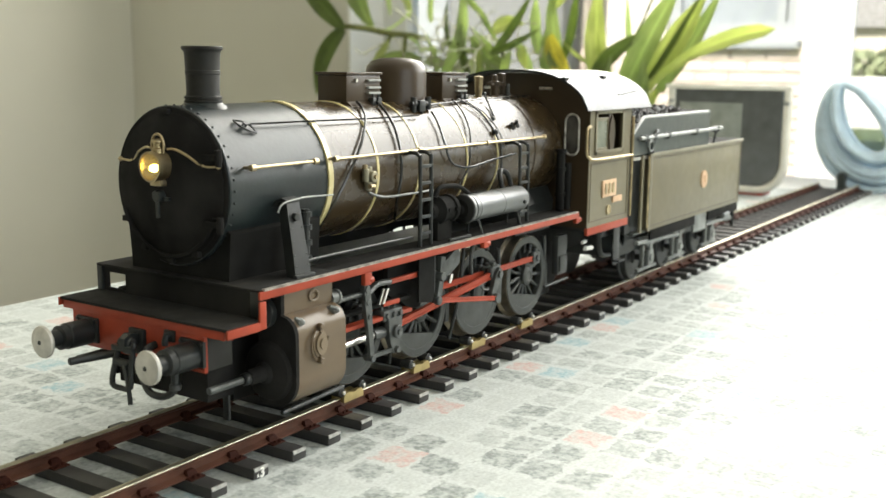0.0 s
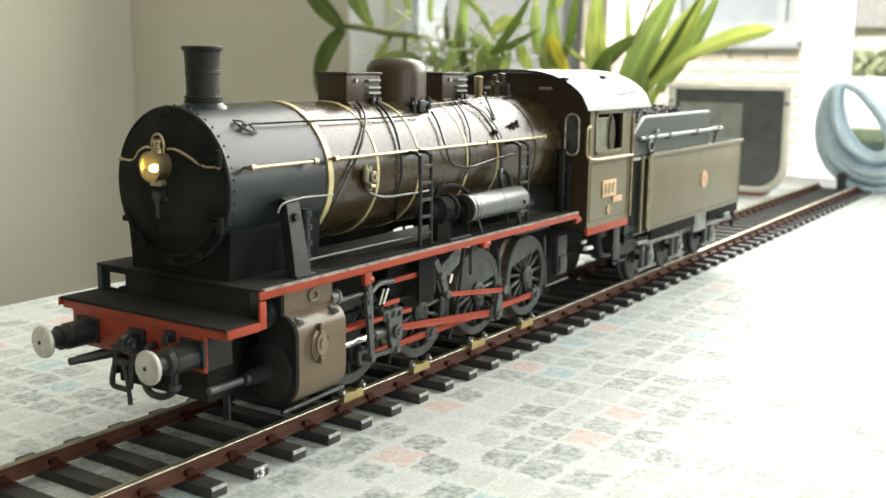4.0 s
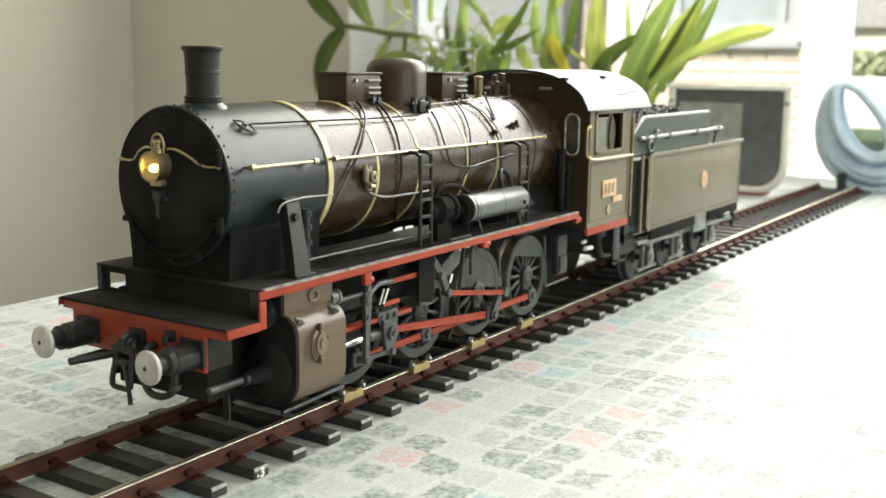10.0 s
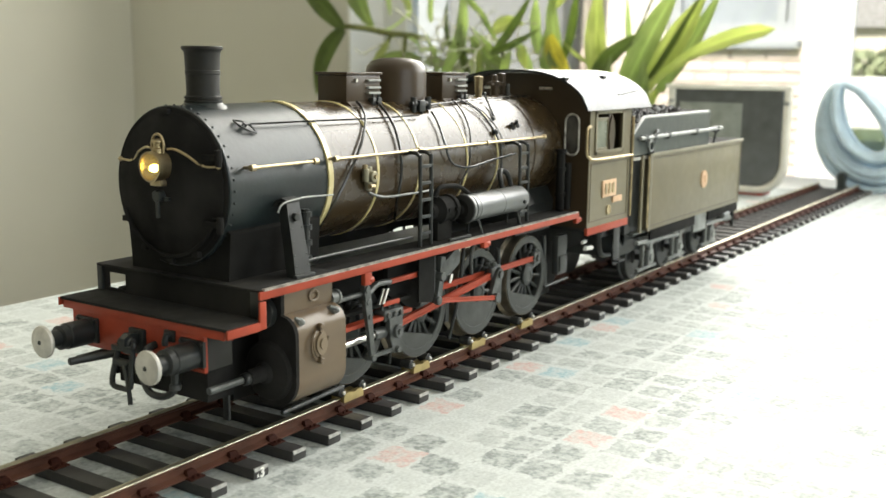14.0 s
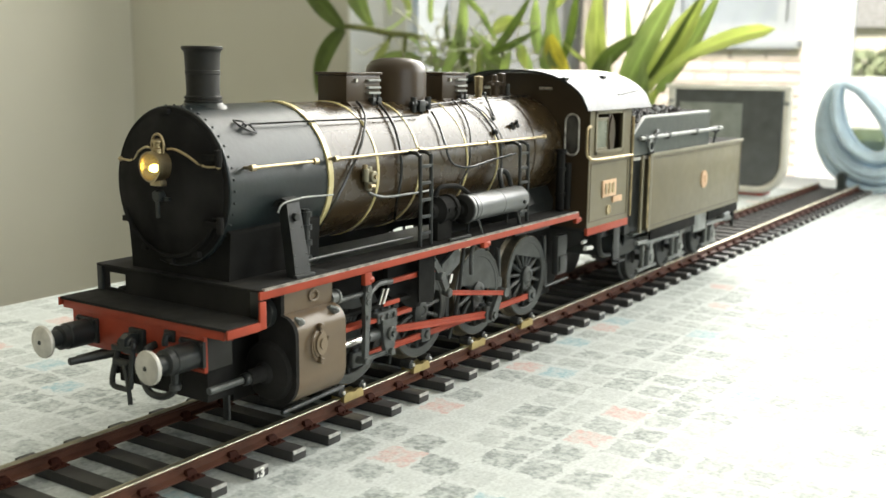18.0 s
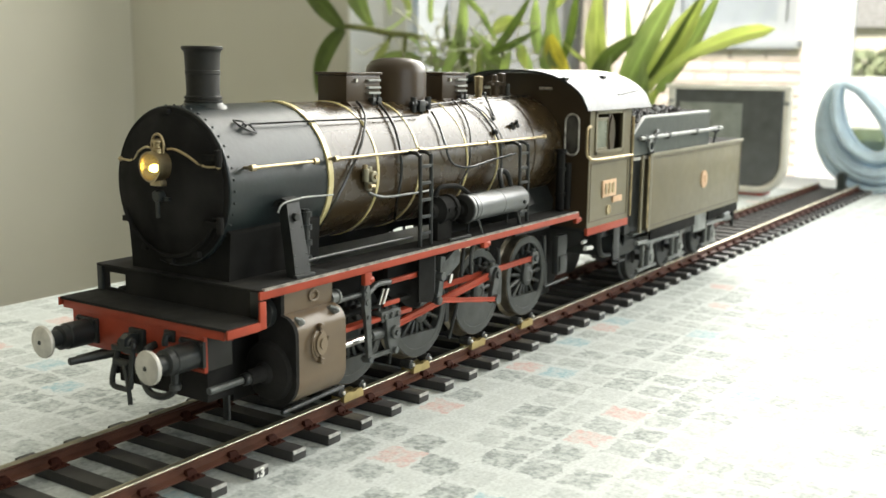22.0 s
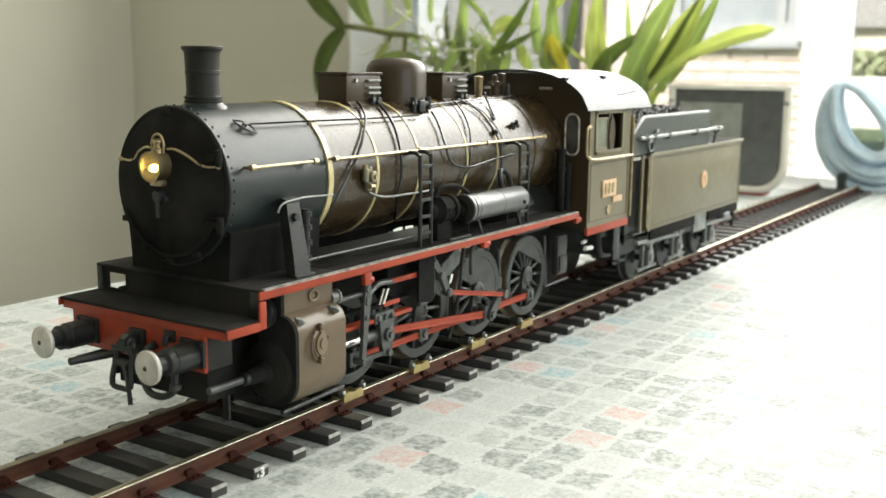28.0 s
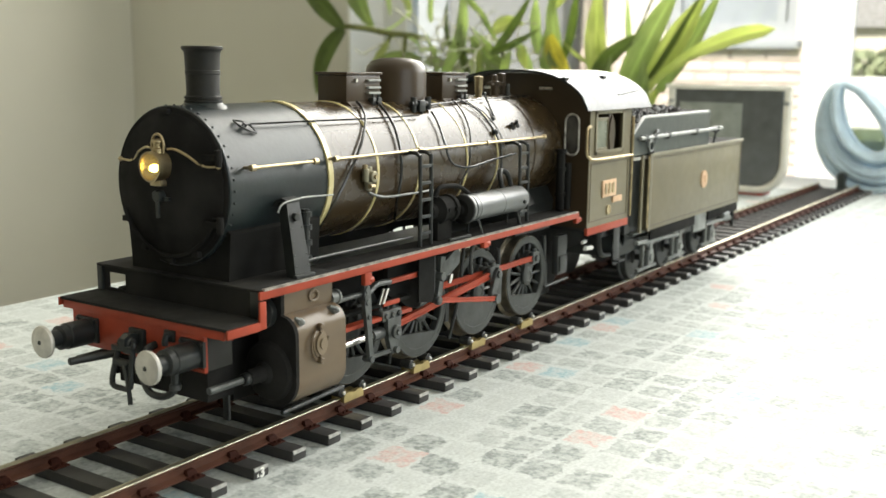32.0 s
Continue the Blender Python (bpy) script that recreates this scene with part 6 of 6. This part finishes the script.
def engine_gear(s):
    yc, ym, ye = s * Y_C, s * Y_M, s * Y_E
    d = {}
    # coupling rod: its origin is the main pin's place, all four pins level
    offs = [a - XM for a in AXLES]
    c = None
    for a, b in zip(offs, offs[1:]):
        bm = B()
        rod_bar(bm, b + 3.2, a - 3.2, yc, 1.4, 0.8)
        if c is None:
            c = P("coupling_rod", bm, RED, "red painted coupling rod")
        else:
            part("rod_section", bm, RED, c)
    for o in offs:
        bm = B()
        box(bm, o - 3.6, o + 3.6, yc - 1.5, yc + 1.5, -3.4, 3.4, 1.0)
        part("rod_end", bm, GEARG, c)
        part("oil_cup", cyl(B(), (o, yc, 3.0), (o, yc, 5.0), 1.3, seg=10), GEARG, c)
        part("pin_collar", cyl(B(), (o, yc + s * 1.2, 0), (o, yc + s * 2.6, 0), 1.9, seg=14, bev=0.3), GEARG, c)
    d["coupling"] = c
    # connecting rod: origin at the big end, the crosshead lies towards +x
    bm = B()
    rod_bar(bm, 4.5, L_ROD - 4.0, ym, 1.75, 0.9, -0.3)
    c = P("connecting_rod", bm, RED, "red painted connecting rod")
    bm = B()
    box(bm, -4.6, 4.8, ym - 1.7, ym + 1.7, -4.2, 4.2, 1.2)
    cyl(bm, (0, ym, 4), (0, ym, 6), 1.3, seg=10)
    cyl(bm, (0, ym - 2.0, 0), (0, ym + 2.0, 0), 2.8, seg=16, bev=0.3)
    part("big_end", bm, GEARG, c)
    bm = B()
    box(bm, L_ROD - 5.2, L_ROD + 3.4, ym - 1.5, ym + 1.5, -3.2, 3.2, 1.2)
    part("small_end", bm, GEARG, c)
    d["connecting"] = c
    # crosshead with piston rod
    bm = B()
    box(bm, -6.0, 7.5, s * 35.5 - 3.0, s * 35.5 + 3.0, 5.0, 9.8, 0.8)
    prism(bm, [(-4.5, 6.5), (5.5, 6.5), (4.5, -3), (2.2, -9.5), (-2.2, -9.5), (-4.0, -3)], "y", min(s * 37.0, s * 39.4), max(s * 37.0, s * 39.4))
    prism(bm, [(-4.5, 6.5), (5.5, 6.5), (4.0, -4.0), (-3.6, -4.0)], "y", min(s * 31.6, s * 33), max(s * 31.6, s * 33))
    cyl(bm, (5, s * 35.5, 0), (12, s * 35.5, 0), 2.7, 2.4, seg=14)
    cyl(bm, (0, s * 39.2, 0), (0, s * 41.0, 0), 3.0, seg=16, bev=0.3)
    cyl(bm, (0, s * 40.6, 0), (0, s * 41.8, 0), 1.4, seg=6)
    for x in (-3.8, 0.8, 5.4):
        cyl(bm, (x, s * 38.2, 7.6), (x, s * 39.6, 7.6), 1.3, seg=10, bev=0.3)
        cyl(bm, (x, s * 35.5, 9.4), (x, s * 35.5, 11.2), 0.9, seg=6)
    cyl(bm, (0, s * 38, -8), (0, s * 41, -8), 1.5, seg=10)
    c = P("crosshead", bm, GEARG, "dark steel crosshead with bolted slipper")
    part("piston_rod", cyl(B(), (10, s * 35.5, 0), (56, s * 35.5, 0), 1.55, seg=14), STEEL, c)
    d["crosshead"] = c
    # union link from the crosshead's foot to the combination lever
    bm = B()
    rod_bar(bm, 1.0, 18.0, ye, 0.9, 0.7)
    for x in (0, 19.0):
        cyl(bm, (x, ye - 1.3, 0), (x, ye + 1.3, 0), 1.6, seg=12)
    d["union"] = P("union_link", bm, GEARG)
    # combination lever about its upper pin
    bm = B()
    prism(bm, [(-1.6, 3), (1.6, 3), (2.2, -6), (1.5, -18), (1.3, -30.6), (-1.3, -30.6), (-1.5, -18), (-2.2, -6)], "y", min(ye + s * 0.8, ye + s * 2.6), max(ye + s * 0.8, ye + s * 2.6))
    for z, w in ((0, 1.6), (-5.5, 1.5), (-12, 1.1), (-30.4, 1.5)):
        cyl(bm, (0, ye - s * 0.5, z), (0, ye + s * 3.2, z), w, seg=12, bev=0.2)
    d["lever"] = P("combination_lever", bm, GEARG)
    # eccentric rod: origin at the return crank's pin
    bm = B()
    rod_bar(bm, 2.2, L_ECC - 2.4, s * 40.0, 1.1, 0.7)
    c = P("eccentric_rod", bm, RED, "red painted eccentric rod")
    for x, r in ((0, 2.4), (L_ECC, 2.1)):
        part("rod_end", cyl(B(), (x, s * 40.0 - 1.2, 0), (x, s * 40.0 + 1.2, 0), r, seg=14, bev=0.2), GEARG, c)
    d["eccentric"] = c
    # slotted link about its trunnion
    bm = B()
    pts = [(-3.0 + 0.006 * z * z, z) for z in range(-9, 10, 3)]
    prism(bm, pts + [(x + 3.6, z) for x, z in reversed(pts)], "y", min(s * 38.0, s * 40.2), max(s * 38.0, s * 40.2))
    box(bm, -1.4, 1.4, min(s * 38.4, s * 40), max(s * 38.4, s * 40), -L_LINK - 1.2, -8, 0.4)
    cyl(bm, (0, s * 37, -L_LINK), (0, s * 41.4, -L_LINK), 1.6, seg=10)
    d["link"] = P("expansion_link", bm, GEARG)
    # radius rod from the link to the lever's top
    bm = B()
    rod_bar(bm, 2.0, 35.5, s * 38.6, 1.05, 0.7)
    c = P("radius_rod", bm, RED, "red painted radius rod")
    bm = B()
    tube(bm, [(35, s * 38.6, 0), (44, s * 38.8, 0.6), (50, s * 39.2, -1.6), (54, s * 39.4, -3.6)], 1.35, 8, 3)
    cyl(bm, (54, s * 37.6, -3.4), (54, s * 41.5, -3.4), 1.8, seg=12)
    part("rod_fork", bm, GEARG, c)
    d["radius"] = c
    bm = B()
    cyl(bm, (-2, s * 39, 0), (24, s * 39, 0), 1.1, seg=10)
    d["spindle"] = P("valve_spindle", bm, GEARG)
    return d


PIV = (61.0, 46.0)         # the link's trunnion
L_LINK = 11.0
L_ECC = 53.5
LEVER_TOP = (117.0, 50.0)


# ---- tender ----
tender = empty("tender", "olive-brown three-axle tender heaped with coal", "tender", at=(-260, 0, 0))


def tender_bits():
    def T(name, bm, m, label="", parent=None, smooth=32):
        ob = part(name, bm, m, parent or tender, label, smooth)
        if parent is None:
            ob.location = (0.26, 0, 0)
        return ob
    T("tank", box(B(), -355, -170, -45.4, 45.4, 38, 86, 0.6), OLIVE, "olive-brown water tank")
    top = T("tank_top", box(B(), -356, -171, -45.2, 45.2, 86, 87.4, 0.4), PLATE, "dull black tank top")
    pale = mat("pale_olive_edge", (0.25, 0.235, 0.17), 0.4, vary=0.12, scale=60)
    for y in (-46.4, 45.2):
        T("top_edge", box(B(), -356, -171, y, y + 1.2, 85.8, 87.7, 0.4), pale, "worn pale olive edge", parent=top)
    T("tank_front", box(B(), -171, -146, -40, 40, 38, 86, 0.5), BLACK, "black tender front")
    for s in (1, -1):
        o = s * 45.4
        bm = B()
        for a in ((-353, -173, 83.6, 84.3), (-353, -173, 40.5, 41.2), (-173.8, -173, 40.5, 84.3), (-353, -352.2, 40.5, 84.3)):
            box(bm, a[0], a[1], min(o, o + s * 0.3), max(o, o + s * 0.3), a[2], a[3])
        T("lining", bm, LINE, "fine dark lining")
        em = T("emblem", cyl(B(), (-271, o, 63), (-271, o + s * 0.9, 63), 6.2, seg=32), COPPER, "round copper emblem")
        bm = B()
        for i in range(2):
            box(bm, -272.6 + i * 2.2, -271.4 + i * 2.2, min(o + s * 0.9, o + s * 1.3), max(o + s * 0.9, o + s * 1.3), 60.6, 65.4, 0.1)
        T("emblem_bars", bm, COPPER, parent=em)
        # coal bunker side sheet with its sloping front
        bm = B()
        prism(bm, [(-144, 87.4), (-280, 87.4), (-280, 110.0), (-161, 110.0), (-144, 100.5)], "y", min(s * 42.6, s * 44.2), max(s * 42.6, s * 44.2))
        bk = T("bunker_side", bm, GREYP, "dark grey coal bunker side")
        T("coping", tube(B(), [(-144, s * 43.4, 100.5), (-161, s * 43.4, 110.4), (-280, s * 43.4, 110.4)], 1.1, 8, 1), EDGEG, "worn pale edge", parent=bk)
        # fire-iron rail on brackets
        T("tool_rail", cyl(B(), (-150, s * 46.6, 98), (-300, s * 46.6, 98), 1.25, seg=10), EDGEG, "bright fire-iron bar", parent=bk)
        for x in (-158, -172, -196, -247, -292):
            T("rail_bracket", box(B(), x - 2.4, x + 2.4, min(s * 43.5, s * 47.8), max(s * 43.5, s * 47.8), 95.5, 99.6, 0.5), BLACK, parent=bk)
        T("bracket_post", cyl(B(), (-290, s * 44.5, 87), (-290, s * 46.6, 98), 0.8, seg=8), BLACK, parent=bk)
        # entrance pillars, rails and lamp ring
        T("pillar", box(B(), -171.5, -167.5, min(s * 44.8, s * 46.6), max(s * 44.8, s * 46.6), 38, 87, 0.3), OLIVE)
        T("pillar", box(B(), -160.5, -157.5, min(s * 43.8, s * 45.4), max(s * 43.8, s * 45.4), 38, 87, 0.3), OLIVE)
        T("grab_rail", cyl(B(), (-164.6, s * 46.8, 41), (-164.6, s * 46.8, 86), 0.7, seg=8), BRASS, "upright brass grab rail")
        T("lamp_ring", tube(B(), [(-166 + 4.0 * math.cos(a), s * 47, 92.6 + 3.4 * math.sin(a)) for a in [2 * math.pi * i / 18 for i in range(19)]], 0.8, 8, 1), UNDER, "grey lamp ring")
        T("brake_handle", tube(B(), [(-172, s * 45.5, 87.5), (-172, s * 46, 94), (-175, s * 46, 100), (-180, s * 45.5, 101.5)], 1.2, 8, 3), BLACK, "black brake handle")
        T("cross_bar", box(B(), -172, -146, min(s * 42, s * 44.5), max(s * 42, s * 44.5), 84.5, 86.2, 0.2), STEEL)
        # frame with axle boxes and springs
        fr = T("frame_side", box(B(), -352, -158, min(s * 33.6, s * 35), max(s * 33.6, s * 35), 29, 38, 0.4), BLACK, "black tender frame")
        T("footboard", box(B(), -356, -156, min(s * 34, s * 42), max(s * 34, s * 42), 36.2, 37.8, 0.3), GREYP)
        for i, x in enumerate((-196, -250, -318)):
            bm = B()
            box(bm, x - 4.5, x + 4.5, min(s * 34, s * 38.5), max(s * 34, s * 38.5), 11.5, 21.5, 0.8)
            cyl(bm, (x, s * 38, 16.5), (x, s * 39.6, 16.5), 3.0, seg=16, bev=0.4)
            T("axle_box", bm, UNDER, "grey axle box", parent=fr)
            bm = B()
            for k in range(5):
                w = 21 - 3.6 * k
                box(bm, x - w, x + w, min(s * 35.2, s * 37.8), max(s * 35.2, s * 37.8), 31.0 - k * 1.6, 32.4 - k * 1.6, 0.2)
            box(bm, x - 2.4, x + 2.4, min(s * 35, s * 38.4), max(s * 35, s * 38.4), 21, 33.4, 0.3)
            T("leaf_spring", bm, UNDER, parent=fr)
            for k in (-1, 1):
                T("horn_guide", box(B(), x + k * 7 - 1.2, x + k * 7 + 1.2, min(s * 33.4, s * 36), max(s * 33.4, s * 36), 9, 30, 0.3), UNDER, parent=fr)
            T("keep_bar", box(B(), x - 16, x + 16, min(s * 33.6, s * 36), max(s * 33.6, s * 36), 8.2, 10.4, 0.3), UNDER, parent=fr)
            bm = B()
            seg = 36
            lathe(bm, (x, s * 21, 15.4), (0, s, 0), [(16.8, 0), (16.8, 1.2), (15.4, 1.8), (15.2, 5.4), (14.6, 5.8), (12.8, 5.8), (12.4, 4.6), (4.2, 4.6), (3.6, 6.2), (0.4, 6.4)], seg)
            w = T("tender_wheel", bm, GUN, "dark grey tender wheel")
            T("axle", cyl(B(), (x, s * 27, 15.4), (x, s * 36, 15.4), 2.0, seg=10), GUN, parent=w)
        for x in (-335, -345):
            T("brake_cylinder", lathe(B(), (-348, s * 37, 27), (1, 0, 0), [(2.2, 0), (3.6, 0.8), (3.6, 15), (2.0, 16)], 14), GREYP) if x == -335 else None
        st = T("rear_step", box(B(), -347, -330, min(s * 37, s * 44), max(s * 37, s * 44), 25, 26.2, 0.2), GREYP, "grey rear step")
        T("step_hanger", box(B(), -340, -337.5, min(s * 37, s * 38), max(s * 37, s * 38), 25, 37, 0.2), GREYP, parent=st)
        T("tank_skirt", box(B(), -260, -178, min(s * 43, s * 44.6), max(s * 43, s * 44.6), 31, 38, 0.3), MATT, "black skirt plate")
        T("frame_panel", box(B(), -287, -261, min(s * 41.5, s * 43.5), max(s * 41.5, s * 43.5), 25, 38, 0.4), UNDER, "light grey frame panel")
        T("tank_skirt", box(B(), -355, -288, min(s * 43, s * 44.6), max(s * 43, s * 44.6), 31, 38, 0.3), MATT, "black skirt plate")
        T("end_strap", box(B(), -350, -345, min(s * 42.6, s * 44.4), max(s * 42.6, s * 44.4), 20, 31, 0.3), MATT)
        T("side_bar", cyl(B(), (-288, s * 42.5, 27.5), (-345, s * 42.5, 27), 1.3, seg=10), UNDER, "grey side bar")
        T("air_tank", lathe(B(), (-322, s * 43, 30.5), (-1, 0, 0), [(1.0, 0), (2.6, 1), (2.6, 14), (1.0, 15)], 14), UNDER, "small grey air tank")
        T("side_bar", cyl(B(), (-160, s * 42.5, 31), (-232, s * 42.5, 27.5), 1.3, seg=10), UNDER, "grey side bar")
        T("rear_buffer", lathe(B(), (-357, s * 27.3, 40), (-1, 0, 0), [(4.8, 0), (4.8, 9), (3.0, 10), (3.0, 13), (6.0, 15), (5.8, 16.5), (0.8, 17.2)], 20), BLACK)
    T("under_frame", box(B(), -352, -150, -32, 32, 22, 37, 0.5), BLACK)
    T("drag_box", box(B(), -150, -138, -28, 28, 36, 48, 0.5), BLACK)
    T("rear_beam", box(B(), -358, -355.5, -38, 38, 30, 44, 0.3), RED)
    T("bunker_back", box(B(), -281.5, -280, -44, 44, 87, 111, 0.3), GREYP)
    T("bunker_slope", box(B(), -279, -150, -42.4, 42.4, 87.4, 96, 0.3), GREYP)
    # heaped coal: many angular lumps
    rng = random.Random(12)
    bm = B()
    for k in range(1900):
        x, y = rng.uniform(-277, -140), rng.uniform(-41, 41)
        h = 107 + 5.0 * (1 - (y / 42) ** 2) + 1.5 * math.sin(x * 0.09)
        if x > -160:
            h = 96 + (-x - 140) * 0.55 + 5 * (1 - (y / 42) ** 2)
        r = rng.uniform(0.9, 2.1)
        m = Matrix.Translation((x, y, h + rng.uniform(-2.5, 1.2))) @ Euler((rng.random() * 6, rng.random() * 6, rng.random() * 6)).to_matrix().to_4x4() @ Matrix.Diagonal((r, r * rng.uniform(0.6, 1.1), r * rng.uniform(0.5, 0.9), 1))
        bmesh.ops.create_icosphere(bm, subdivisions=1, radius=1, matrix=m)
    box(bm, -278, -150, -42, 42, 96, 106)
    c = T("coal", bm, COAL, "heap of shiny black coal", smooth=5)
    c["kind"] = "stuff"


tender_bits()


# ---- turning and sliding ----
# wheel speed in degrees a second: it gathers a little, holds, and runs down to a stop
SPIN = [(0.0, 730), (1.5, 767), (3.3, 791), (6.0, 838), (9.0, 848), (13.0, 856), (17.0, 855), (20.0, 858), (23.0, 858), (24.2, 842), (25.5, 733), (27.5, 575),
        (28.3, 463), (29.0, 370), (29.5, 291), (30.0, 217), (30.5, 144), (31.0, 89), (31.4, 40), (32.0, 2)]
PHI0 = -11.2


def angle(t):
    a = PHI0
    for (t0, v0), (t1, v1) in zip(SPIN, SPIN[1:]):
        h = min(max(t - t0, 0.0), t1 - t0)
        a += v0 * h + (v1 - v0) * h * h / (2 * (t1 - t0))
    return a


def turn(x, z, deg):
    return pose(x * 0.001, 0, z * 0.001, 0, deg, 0)


def aim(x, z, x2, z2):
    """At (x, z), with its own x axis towards (x2, z2)."""
    return turn(x, z, -math.degrees(math.atan2(z2 - z, x2 - x)))


def gear(phi):
    """The poses of one side's rods when the crank stands at phi degrees from upright."""
    r = radians(phi)
    px, pz = XM + CR * math.sin(r), AZ + CR * math.cos(r)
    xc = px + math.sqrt(L_ROD ** 2 - (pz - Z_CYL) ** 2)
    e = radians(phi + EDEL)
    ex, ez = XM + ECC * math.sin(e), AZ + ECC * math.cos(e)
    # the link's foot: on its circle round the trunnion, one rod's length from the return crank
    lo, hi = radians(-60), radians(60)
    for _ in range(40):
        b = (lo + hi) / 2
        fx, fz = PIV[0] + L_LINK * math.sin(b), PIV[1] - L_LINK * math.cos(b)
        if math.hypot(fx - ex, fz - ez) < L_ECC:
            lo = b
        else:
            hi = b
    sx = LEVER_TOP[0] + 2.0 * math.sin(b) + 0.13 * (xc - XM - L_ROD)
    ux = xc + 19.0
    sw = math.asin(max(-1, min(1, (ux - sx) / 30.4)))
    lx, lz = sx + 30.4 * math.sin(sw), LEVER_TOP[1] - 30.4 * math.cos(sw)
    return {"coupling": turn(px, pz, 0), "connecting": aim(px, pz, xc, Z_CYL), "crosshead": turn(xc, Z_CYL, 0), "eccentric": aim(ex, ez, fx, fz),
            "link": turn(PIV[0], PIV[1], -math.degrees(b)), "lever": turn(sx, LEVER_TOP[1], -math.degrees(sw)), "union": aim(xc, Z_CYL - 8, lx, lz),
            "radius": turn(sx - 54.0, LEVER_TOP[1] - 0.3, 0), "spindle": turn(sx + 1.0, 48.0, 0)}


WHEELS = {(i, s): driving_wheel(i, s) for i in range(4) for s in (1, -1)}
SIDES = {s: engine_gear(s) for s in (1, -1)}


def motions():
    times = [k / 15 for k in range(481)]
    for s in (1, -1):
        lag = 0.0 if s > 0 else 90.0
        for i in range(4):
            walk(WHEELS[i, s], [(t, turn(AXLES[i], AZ, angle(t) + lag)) for t in times])
        poses = [(t, gear(angle(t) + lag)) for t in times]
        for name, ob in SIDES[s].items():
            walk(ob, [(t, g[name]) for t, g in poses])


motions()
